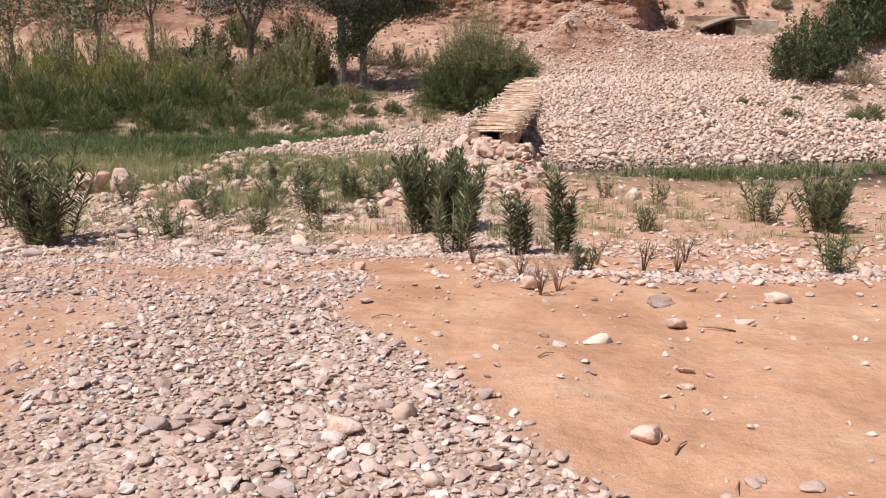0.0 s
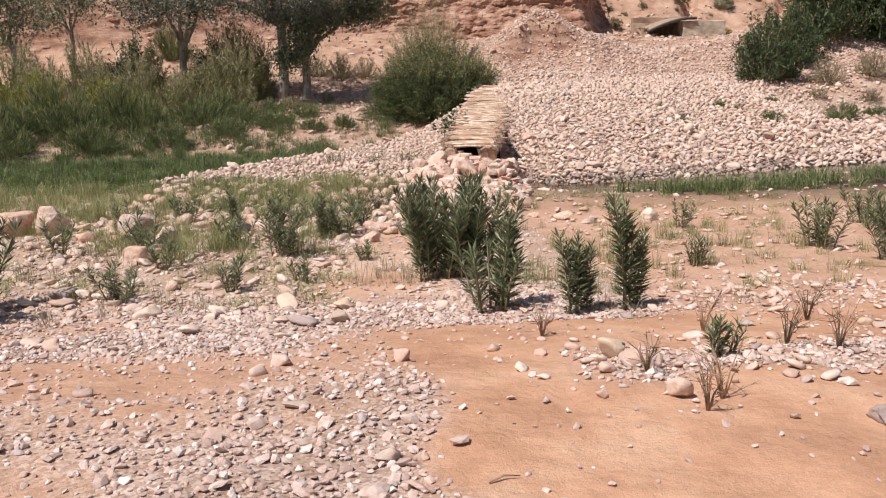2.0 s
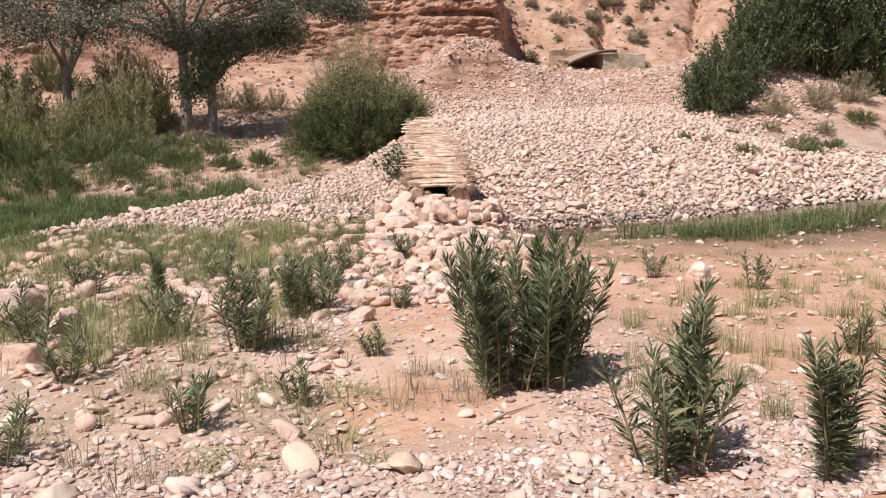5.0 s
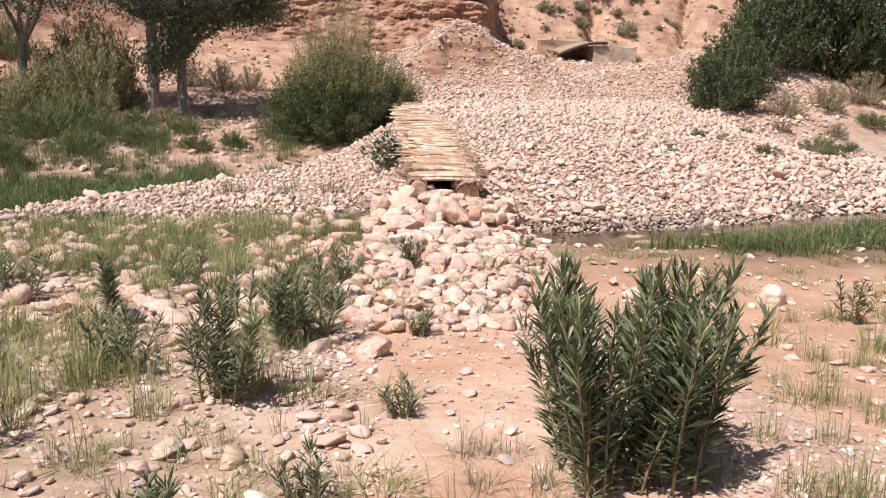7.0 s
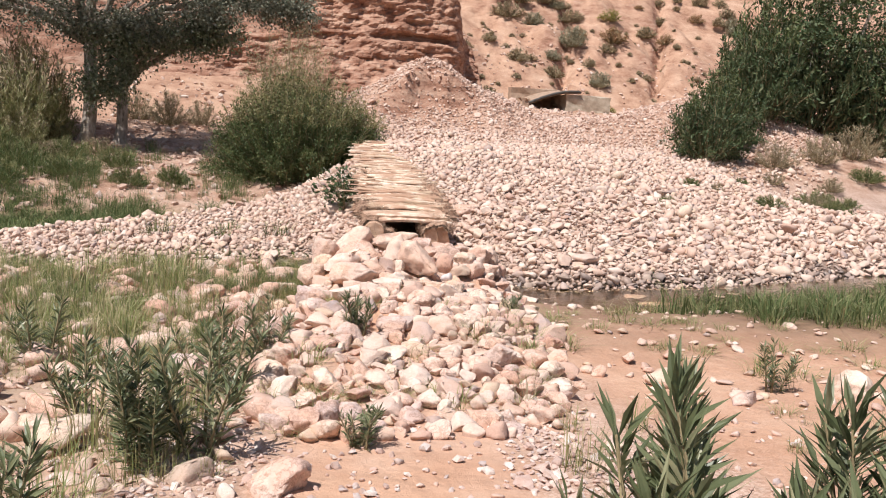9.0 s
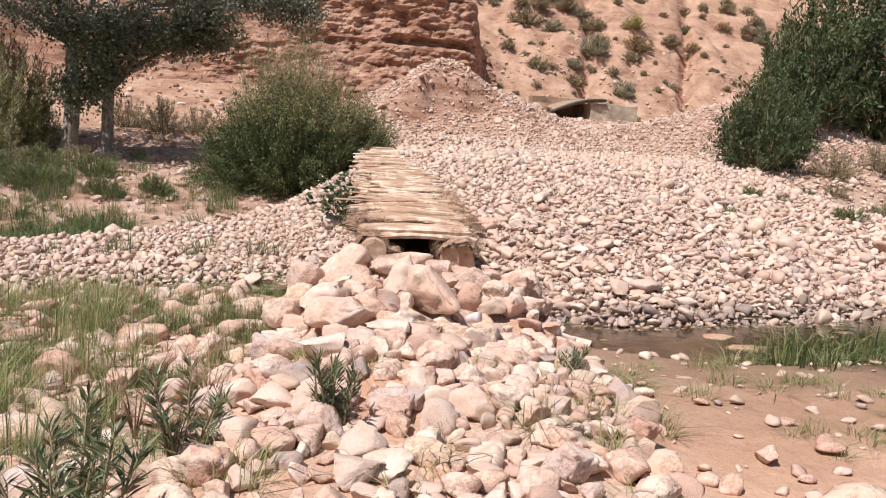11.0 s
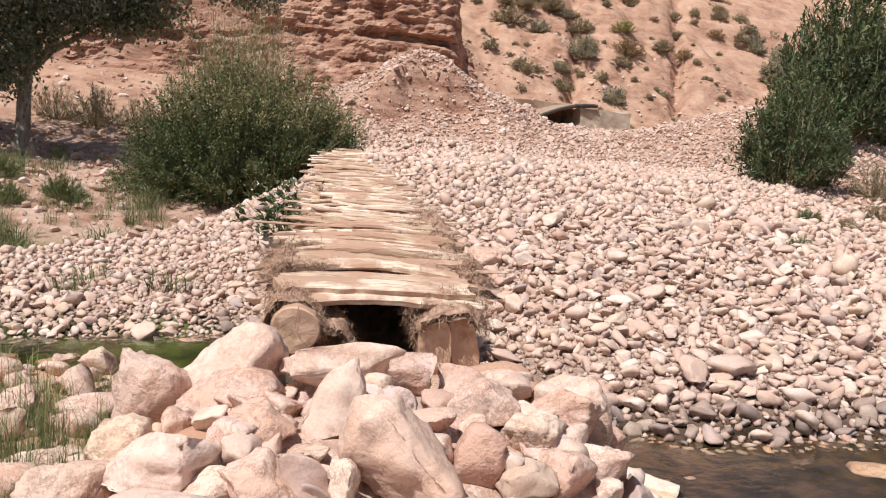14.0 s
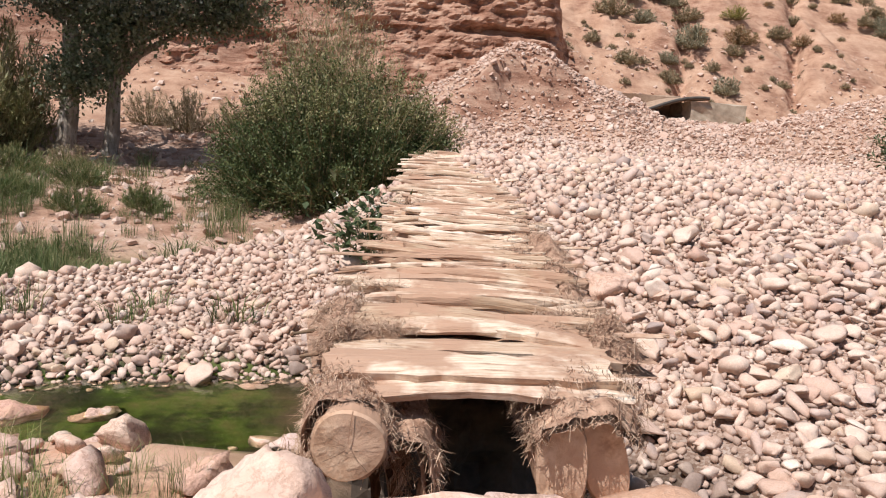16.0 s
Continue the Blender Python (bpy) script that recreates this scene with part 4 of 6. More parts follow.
def tube(points, radii, sides=8, wob=0.0, seed=0, ends=True):
    """A tapered round limb along points; returns corners and quads (ends closed with small fans of quads)."""
    rng = np.random.default_rng(seed)
    pts, rad = np.asarray(points, float), np.asarray(radii, float)
    tan = np.gradient(pts, axis=0)
    tan /= np.linalg.norm(tan, axis=1)[:, None]
    ref = np.where(np.abs(tan[:, 2:3]) > 0.9, [[1.0, 0, 0]], [[0, 0, 1.0]])
    u = np.cross(tan, ref)
    u /= np.linalg.norm(u, axis=1)[:, None]
    v = np.cross(u, tan)
    a = np.arange(sides) * 2 * math.pi / sides
    r = rad[:, None] * (1 + wob * rng.uniform(-1, 1, (len(pts), sides)))
    ring = pts[:, None] + r[..., None] * (np.cos(a)[None, :, None] * u[:, None] + np.sin(a)[None, :, None] * v[:, None])
    verts = ring.reshape(-1, 3)
    faces = []
    for i in range(len(pts) - 1):
        for j in range(sides):
            k = (j + 1) % sides
            faces.append((i * sides + j, i * sides + k, (i + 1) * sides + k, (i + 1) * sides + j))
    if ends:
        n = len(verts)
        verts = np.concatenate([verts, pts[:1], pts[-1:]])
        last = (len(pts) - 1) * sides
        for j in range(0, sides, 2):
            faces.append((n, (j + 2) % sides, j + 1, j))
            faces.append((n + 1, last + j, last + j + 1, last + (j + 2) % sides))
    return verts, np.array(faces)


def slat_shape(length, width, thick, seed, halfround=0.5):
    """A split stick: long in x, flat beneath and rounded above, with an uneven outline and slight bow."""
    rng = np.random.default_rng(seed)
    n, m = 14, 7
    u = np.linspace(-0.5, 0.5, n)
    edge_a = 0.5 * width * (1 + 0.22 * np.sin(u * rng.uniform(4, 9) + rng.uniform(0, 6)) + 0.12 * rng.uniform(-1, 1, n))
    edge_b = 0.5 * width * (1 + 0.22 * np.sin(u * rng.uniform(4, 9) + rng.uniform(0, 6)) + 0.12 * rng.uniform(-1, 1, n))
    taper = 1 - rng.uniform(0, 0.45) * (u + 0.5)
    bow_y, bow_z = rng.uniform(-0.035, 0.035) * length, rng.uniform(-0.02, 0.03) * length
    top, bottom = [], []
    for i in range(n):
        row = np.linspace(-1, 1, m)
        yy = np.where(row < 0, row * edge_a[i], row * edge_b[i]) * taper[i] + bow_y * (1 - 4 * u[i] ** 2)
        zz = thick * ((1 - halfround) + halfround * np.sqrt(np.clip(1 - row ** 2, 0, 1))) * (0.9 + 0.2 * rng.random(m)) + bow_z * (1 - 4 * u[i] ** 2)
        xx = np.full(m, u[i] * length) + (0.03 * rng.uniform(-1, 1, m) if i in (0, n - 1) else 0)
        top.append(np.stack([xx, yy, zz], 1))
        bottom.append(np.stack([xx, yy * 0.92, np.full(m, bow_z * (1 - 4 * u[i] ** 2))], 1))
    v = np.concatenate([np.concatenate(top), np.concatenate(bottom)])
    o = n * m
    f = []
    for i in range(n - 1):
        for j in range(m - 1):
            a, b, c, d = i * m + j, i * m + j + 1, (i + 1) * m + j + 1, (i + 1) * m + j
            f += [(a, d, c, b), (a + o, b + o, c + o, d + o)]
        a, d = i * m, (i + 1) * m
        f.append((a, a + o, d + o, d))
        a, d = i * m + m - 1, (i + 1) * m + m - 1
        f.append((a, d, d + o, a + o))
    for j in range(m - 1):
        f.append((j, j + 1, j + 1 + o, j + o))
        k = (n - 1) * m + j
        f.append((k, k + o, k + 1 + o, k + 1))
    return v, np.array(f)


def bridge_mid(y):
    return 1.10 + (y - 17.85) * 0.175


def bridge_top(y):
    return float(np.interp(y, [17.6, 20, 23, 26, 29.2], [-0.085, 0.06, 0.22, 0.42, 0.66]))


BRIDGE_TURN = -math.degrees(math.atan(0.175))


def strands(n, place, spread, length, rng, droop=0.5, thick=0.006, fan=1.0):
    """Loose straws: thin bent strips about the places given."""
    i = rng.integers(0, len(place), n)
    p = np.asarray(place)[i] + rng.normal(size=(n, 3)) * spread
    d = rng.normal(size=(n, 3)) * np.array([fan, fan, 0.35]) - np.array([0, 0, droop])
    d /= np.linalg.norm(d, axis=1)[:, None]
    l = length * rng.uniform(0.4, 1.2, n)[:, None]
    s = np.cross(d, [0, 0, 1.0])
    s = s / np.maximum(np.linalg.norm(s, axis=1)[:, None], 1e-6) * thick
    v = np.stack([p - s, p + s, p + d * l + s * 0.5, p + d * l - s * 0.5], 1).reshape(-1, 3)
    return v, np.arange(4 * n).reshape(-1, 4)


def build_bridge():
    rng = np.random.default_rng(15)
    bridge = thing("footbridge", "rustic footbridge of split pale wood slats laid over two logs", "footbridge", pose(1.10, 17.85, -0.2))
    inv = Matrix.Translation((-1.10, -17.85, 0.2))

    def log(x, z, r, y0, y1, seed, squash=1.0, power=2.0, lean=0.0, cracks=((1.5, 1.0), (3.7, 0.75), (5.4, 0.8), (0.4, 0.5), (2.7, 0.6))):
        n = 22
        yy = np.linspace(y0, y1, n)
        pts = np.stack([x + (yy - y0) * 0.175, yy, z + (yy - y0) * 0.045], 1)
        v, f = tube(pts, np.full(n, r) * np.linspace(1, 0.85, n), 24, 0.05, seed)
        along = v[:, 1] - y0
        dx, dz = v[:, 0] - x - along * 0.175, v[:, 2] - z - along * 0.045
        a = np.arctan2(dz, dx)
        grow = (np.abs(np.cos(a)) ** power + np.abs(np.sin(a)) ** power) ** (-1 / power)
        dx, dz = dx * grow, dz * grow * squash
        v[:, 0], v[:, 2] = x + along * 0.175 + dx - lean * dz, z + along * 0.045 + dz
        ob = part("log", mesh_from("log", v, f, LOGSIDE, True), bridge, "thick trimmed log carrying the slats", inv)
        a = np.arange(32) * 2 * math.pi / 32
        rim = r * 0.985 * (1 + 0.03 * np.sin(a * 3 + seed)) * (np.abs(np.cos(a)) ** power + np.abs(np.sin(a)) ** power) ** (-1 / power)

        def on_face(t, w, out):
            ex, ez = math.cos(t) * w, math.sin(t) * w * squash
            return (x + ex - lean * ez, y0 - 0.012 - out - 0.175 * ex - 0.045 * ez, z + ez)

        nv, nf = [on_face(0, 0, 0)], []
        for q in (0.3, 0.6, 0.93, 1.0):
            nv += [on_face(t, w * q, 0.006 * math.sin(t * 2 + q * 5 + seed) * q - (0.014 if q == 1.0 else 0)) for t, w in zip(a, rim)]
        for q in range(3):
            for k in range(32):
                m = (k + 1) % 32
                nf.append((1 + q * 32 + k, 1 + q * 32 + m, 33 + q * 32 + m, 33 + q * 32 + k))
        for k in range(0, 32, 2):
            nf.append((0, 1 + k, 2 + k, 1 + (k + 2) % 32))
        part("log_end", mesh_from("log_end", np.array(nv), np.array(nf), LOGEND, False), ob, "sawn log end with radial cracks")
        for t, l in cracks:
            w = 0.03 if l == 1.0 else 0.018
            bend = rng.uniform(-0.15, 0.15)
            cv = np.array([on_face(t, 0.01, 0.008), on_face(t + bend - w * 0.7, r * l * 0.5, 0.009), on_face(t - w * 0.6, r * l, 0.01),
                           on_face(t + w * 0.6, r * l, 0.01), on_face(t + bend + w * 0.7, r * l * 0.5, 0.009), on_face(t + 0.4, 0.012, 0.008)])
            part("crack", mesh_from("crack", cv, np.array([(0, 1, 4, 5), (1, 2, 3, 4)]), DARKTWIG), ob)
        return ob

    log(0.645, -0.225, 0.108, 17.62, 23.5, 1)
    log(1.30, -0.31, 0.078, 17.68, 23.5, 2, 1.9, 3.2, 0.06, ((4.6, 0.9),))
    log(1.445, -0.30, 0.072, 17.70, 23.3, 3, 2.1, 3.0, 0.22, ())
    # straw and root fibre packed over the log ends
    packed = []
    for x, z, r, tall, a0, a1, y0 in ((0.645, -0.225, 0.125, 1.0, -0.5, 3.5, 17.67), (0.80, -0.40, 0.115, 1.5, -0.9, 2.6, 17.65), (1.37, -0.245, 0.16, 0.75, 0.1, 3.0, 17.62), (0.53, -0.42, 0.06, 1.4, 0.5, 3.6, 17.7), (1.34, -0.25, 0.13, 0.75, 0.9, 3.5, 17.72)):
        ga, gy = np.meshgrid(np.linspace(a0, a1, 26), np.linspace(0, 0.45, 14))
        ga, gy = ga.ravel(), gy.ravel()
        rr = r * (1 + 0.55 * (fbm(ga * r + x, gy, 0.07, 71) - 0.45)) * (0.93 + 0.1 * step(0, 0.1, gy))
        v = np.stack([x + gy * 0.175 + rr * np.cos(ga), y0 + gy + 0.04 * (fbm(ga * r, gy, 0.05, 9) - 0.5), z + rr * np.sin(ga) * tall], 1)
        k = (np.arange(13)[:, None] * 26 + np.arange(25)[None]).ravel()
        q = np.stack([k, k + 1, k + 27, k + 26], 1)
        inner = v - np.stack([0.03 * np.cos(ga), 0 * ga, 0.03 * np.sin(ga)], 1)
        part("straw_mat", mesh_from("straw_mat", np.concatenate([v, inner]), np.concatenate([q, q[:, ::-1] + len(v)]), ROOTMAT, False), bridge, "matted straw packed round the log ends", inv)
        packed += [tuple(p) for p in v]
    # an added dark sheet across the gap below the slats, in place of its shade
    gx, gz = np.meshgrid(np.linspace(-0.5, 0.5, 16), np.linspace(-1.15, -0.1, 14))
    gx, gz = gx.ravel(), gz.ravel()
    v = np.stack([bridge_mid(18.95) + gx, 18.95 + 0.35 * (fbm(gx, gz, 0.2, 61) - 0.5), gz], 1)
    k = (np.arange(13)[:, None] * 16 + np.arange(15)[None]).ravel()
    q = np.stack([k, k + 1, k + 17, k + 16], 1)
    part("abutment", mesh_from("abutment", np.concatenate([v, v + [0, 0.2, 0]]), np.concatenate([q, q[:, ::-1] + len(v)]), GAPSHADE, False), bridge, "dark sheet standing in for the shade under the deck", inv)
    # the wide front board, then the split slats one behind the other
    v, f = slat_shape(0.93, 0.25, 0.05, 900, 0.25)
    part("front_board", mesh_from("front_board", v, f, SPLITWOOD, False), bridge, "wide bleached plank at the near end", inv @ pose(1.05, 17.93, -0.105, 5, 0, BRIDGE_TURN + 8))
    v, f = slat_shape(0.82, 0.10, 0.035, 901, 0.3)
    part("front_board", mesh_from("front_board", v, f, SPLITWOOD, False), bridge, "wide bleached plank at the near end", inv @ pose(1.12, 17.79, -0.14, 14, 1.0, BRIDGE_TURN + 6))
    shapes = [mesh_from("slat", *slat_shape(1.0, rng.uniform(0.03, 0.08), rng.uniform(0.025, 0.055), 300 + k, rng.uniform(0.5, 0.95)), SPLITWOOD, False) for k in range(16)]
    wide = [mesh_from("slat", *slat_shape(1.0, rng.uniform(0.13, 0.19), rng.uniform(0.035, 0.05), 700 + k, 0.45), SPLITWOOD, False) for k in range(5)]
    v, f = slat_shape(0.94, 0.15, 0.045, 902, 0.4)
    part("front_board", mesh_from("front_board", v, f, SPLITWOOD, False), bridge, "wide bleached plank at the near end", inv @ pose(1.12, 18.1, -0.098, 2, 0, BRIDGE_TURN + 6))
    y = 18.24
    while y < 29.0:
        far = step(18, 26, y)
        for layer in range(2 if rng.random() < 0.55 else 1):
            turn = BRIDGE_TURN + rng.normal() * (4.5 + 3 * far) + (10 * math.sin(y * 1.1)) * far * 0.5
            size = rng.uniform(0.66, 1.02) * (1 + 0.12 * far) * (0.75 if layer else 1)
            x = bridge_mid(y) + rng.normal() * 0.065 * (1 + far)
            part("slat", wide[int(rng.integers(5))] if y < 19.3 and not layer else shapes[int(rng.integers(16))], bridge, "",
                 inv @ pose(x, y + layer * rng.uniform(-0.03, 0.05), bridge_top(y) - 0.045 + layer * 0.035 + rng.normal() * 0.018, rng.normal() * 7, rng.normal() * 2.2, turn + (180 if rng.random() < 0.5 else 0)) @ Matrix.Diagonal((size, 1, 1, 1)))
        y += rng.uniform(0.07, 0.13) + 0.09 * (y < 19.1)
    # a round pole laid among the slats, and another farther on
    for y, l, r in ((18.83, 0.82, 0.032), (23.6, 0.98, 0.04)):
        t = np.linspace(-0.5, 0.5, 9)
        v, f = tube(np.stack([t * l, 0.012 * np.sin(t * 5), 0.01 * np.cos(t * 4)], 1), r * (1 - 0.25 * (t + 0.5)), 10, 0.07, int(y))
        part("pole", mesh_from("pole", v, f, LOGSIDE, True), bridge, "round brown pole laid across the deck", inv @ pose(bridge_mid(y) + 0.06, y, bridge_top(y) + 0.012, 0, 0, BRIDGE_TURN + 4))
    # thin split sticks thrown across
    thin = [mesh_from("split_stick", *slat_shape(1.0, rng.uniform(0.018, 0.04), rng.uniform(0.015, 0.028), 500 + k, 0.8), SPLITWOOD, False) for k in range(10)]
    for y in np.sort(rng.uniform(18.3, 29.1, 150)):
        part("split_stick", thin[int(rng.integers(10))], bridge, "",
             inv @ pose(bridge_mid(y) + rng.normal() * 0.12, y, bridge_top(y) + 0.004 + rng.normal() * 0.01, rng.normal() * 8, rng.normal() * 2.5, BRIDGE_TURN + rng.normal() * 9) @ Matrix.Diagonal((rng.uniform(0.5, 1.15), 1, 1, 1)))
    for k, (x, y, rx, ry, tall) in enumerate(((0.7, 18.55, 0.15, 0.2, 0.07), (0.66, 18.25, 0.1, 0.12, 0.05), (1.66, 18.32, 0.14, 0.22, 0.08), (1.52, 18.5, 0.18, 0.14, 0.05), (2.0, 20.25, 0.12, 0.5, 0.1), (1.78, 20.05, 0.2, 0.2, 0.04), (1.82, 19.4, 0.1, 0.3, 0.08))):
        gx, gy = np.meshgrid(np.linspace(-1, 1, 22), np.linspace(-1, 1, 22))
        gx, gy = gx.ravel(), gy.ravel()
        lift = np.clip(1 - (gx ** 2 + gy ** 2) ** 0.8, 0, 1)
        qz = bridge_top(y) - 0.06 + tall * lift * (0.5 + fbm(gx * rx, gy * ry, 0.06, 40 + k)) + 0.05 * lift
        q = (np.arange(21)[:, None] * 22 + np.arange(21)[None]).ravel()
        q = np.stack([q, q + 1, q + 23, q + 22], 1)
        top = np.stack([x + gx * rx, y + gy * ry, qz], 1)
        part("straw_mound", mesh_from("straw_mound", np.concatenate([top, top - [0, 0, 0.05]]), np.concatenate([q, q[:, ::-1] + len(top)]), ROOTMAT, False), bridge, "matted straw heaped at the edge of the deck", inv)
        v, f = strands(1500, [tuple(p) for p in top[lift > 0.15]], np.array([0.012, 0.012, 0.006]), 0.06, rng, 0.12, 0.0016, 1.2)
        part("straw", mesh_from("straw", v, f, STRAW), bridge, "dry brown straw on the deck edge", inv)["kind"] = "stuff"
    patches = ((18.25, -0.36), (18.42, -0.2), (18.55, -0.42), (18.3, 0.3), (18.5, 0.42), (18.75, 0.38), (19.0, -0.44), (19.5, 0.42), (20.4, 0.4), (20.9, 0.46), (21.3, 0.4), (22.4, -0.4))
    # trodden earth between the slats
    xs, ys = np.linspace(-0.45, 0.45, 22), np.arange(18.08, 29, 0.05)
    gx, gy = np.meshgrid(xs, ys)
    top = np.array([bridge_top(q) for q in gy.ravel()])
    gz = top - 0.046 + 0.18 * (fbm(gx.ravel(), gy.ravel(), 0.4, 33) - 0.5) + 0.025 * step(0.15, 0.4, np.abs(gx.ravel())) * step(22.5, 20.5, gy.ravel())
    for q, e in patches:
        gz = gz + (0.05 + 0.05 * (fbm(gx.ravel(), gy.ravel(), 0.06, 35) - 0.5)) * np.exp(-((gx.ravel() - e) / 0.15) ** 2 - ((gy.ravel() - q) / 0.07) ** 2)
    gz = np.minimum(gz, top + 0.025)
    px, py = bridge_mid(gy.ravel()) + gx.ravel(), gy.ravel()
    n = len(xs)
    i = (np.arange(len(ys) - 1)[:, None] * n + np.arange(n - 1)[None]).ravel()
    faces = np.stack([i, i + 1, i + n + 1, i + n], 1)
    count = len(px)
    v = np.concatenate([np.stack([px, py, gz], 1), np.stack([px, py, top - 0.10], 1)])
    part("earth_fill", mesh_from("earth_fill", v, np.concatenate([faces, faces[:, ::-1] + count]), EARTH, True), bridge, "trodden orange earth between the slats", inv)
    # matted root and straw walls below the slat ends
    for side, y1, deep in ((-0.43, 21.6, 0.5), (0.43, 22.6, 0.55)):
        ys, zs = np.arange(17.95, y1, 0.06), np.linspace(0, 1, 9)
        gy, gs = np.meshgrid(ys, zs)
        qy, qs = gy.ravel(), gs.ravel()
        top = np.array([bridge_top(q) for q in qy])
        qx = bridge_mid(qy) + side + 0.12 * (fbm(qy, qs * 0.5, 0.16, 44) - 0.5) - 0.1 * np.sign(side) * qs
        sheet = np.stack([qx, qy, top - 0.05 - deep * qs + 0.05 * fbm(qy, qs, 0.12, 4)], 1)
        n, count = len(ys), len(qx)
        i = (np.arange(len(zs) - 1)[:, None] * n + np.arange(n - 1)[None]).ravel()
        q = np.stack([i, i + 1, i + n + 1, i + n], 1)
        v = np.concatenate([sheet, sheet - [0.06 * np.sign(side), 0, 0]])
        part("root_mat", mesh_from("root_mat", v, np.concatenate([q, q[:, ::-1] + count]), ROOTMAT, False), bridge, "matted brown roots and straw under the slat ends", inv)
    # straw and root fibre hanging on the sides and round the log ends
    left = [(bridge_mid(q) - 0.5, q, bridge_top(q) - 0.1) for q in np.arange(17.8, 22.5, 0.1)]
    right = [(bridge_mid(q) + 0.5, q, bridge_top(q) - 0.08) for q in np.arange(17.8, 24.0, 0.1)]
    ends = [(0.635 + 0.14 * math.cos(a), 17.66 + 0.05 * b, -0.2 + 0.14 * math.sin(a)) for a in np.arange(-0.6, 2.6, 0.2) for b in range(6)]
    ends += [(1.4 + 0.2 * math.cos(a), 17.72 + 0.05 * b, -0.18 + 0.13 * math.sin(a)) for a in np.arange(0.6, 3.3, 0.2) for b in range(6)]
    low = [(0.84, 17.75 + 0.05 * b, -0.3 - 0.03 * c) for b in range(6) for c in range(5)] + [(0.48, 17.75 + 0.06 * b, -0.35 - 0.04 * c) for b in range(6) for c in range(5)]
    edges = [(bridge_mid(q) + e + rng.normal() * 0.09, q + rng.normal() * 0.05, bridge_top(q) + 0.028) for q, e in patches for _ in range(30)]
    v, f = strands(9000, edges, np.array([0.03, 0.025, 0.006]), 0.05, rng, 0.02, 0.0014, 1.2)
    part("straw", mesh_from("straw", v, f, STRAW), bridge, "dry brown straw strewn over the slats", inv)["kind"] = "stuff"
    for place, k, sp, ln in ((left, 3500, 0.03, 0.06), (right, 4500, 0.035, 0.06), (ends, 1500, 0.008, 0.04), (packed, 12000, 0.008, 0.045), (low, 900, 0.02, 0.05)):
        v, f = strands(k, place, sp, ln, rng, 0.7, 0.0015)
        ob = part("straw", mesh_from("straw", v, f, STRAW), bridge, "dry straw and root fibre", inv)
        ob["kind"] = "stuff"
    # loose sticks poking out to the sides
    for q, l, a in ((18.15, 0.34, 172), (18.5, 0.42, 185), (19.6, 0.4, 178), (23.6, 0.45, 8), (26.5, 0.5, 170)):
        v, f = tube([(0, 0, 0), (l * 0.5, 0.02, 0.01), (l, 0, -0.03)], [0.016, 0.013, 0.006], 6, 0.1)
        side = -0.3 if a > 90 else 0.3
        part("stick", mesh_from("stick", v, f, DARKTWIG, True), bridge, "", inv @ pose(bridge_mid(q) + side, q, bridge_top(q) - 0.03, 0, 0, a))


ROOTMAT = plain_material("root_mat", (0.25, 0.14, 0.09), (0.52, 0.34, 0.24), 26)
EARTH = plain_material("trodden_earth", (0.26, 0.145, 0.09), (0.46, 0.285, 0.18), 12)
# near-black tones that paint in the shade under the deck
GAPSHADE = plain_material("gap_shade", (0.05, 0.035, 0.025), (0.12, 0.085, 0.06), 9)
build_bridge()

# ---- plants ----


def leaves(pos, way, length, width, rng, fold=True, bend=0.0):
    """Pointed leaves at pos along way, each folded a little along its midrib."""
    n = len(pos)
    way = way / np.linalg.norm(way, axis=1)[:, None]
    side = np.cross(way, rng.normal(size=(n, 3)) * 0.5 + [0, 0, 1.0])
    side /= np.maximum(np.linalg.norm(side, axis=1)[:, None], 1e-6)
    up = np.cross(side, way)
    l, w = np.asarray(length).reshape(-1, 1), np.asarray(width).reshape(-1, 1)
    tip = pos + way * l - up * l * bend
    mid = pos + way * l * 0.5
    if not fold:
        return np.stack([pos, mid + side * w * 0.5, tip, mid - side * w * 0.5], 1).reshape(-1, 3), np.arange(4 * n).reshape(-1, 4)
    v = np.stack([pos, mid + side * w * 0.5 + up * w * 0.18, tip, mid - side * w * 0.5 + up * w * 0.18, mid], 1).reshape(-1, 3)
    b = (np.arange(n) * 5)[:, None]
    return v, np.concatenate([b + [0, 4, 2, 1], b + [0, 3, 2, 4]])


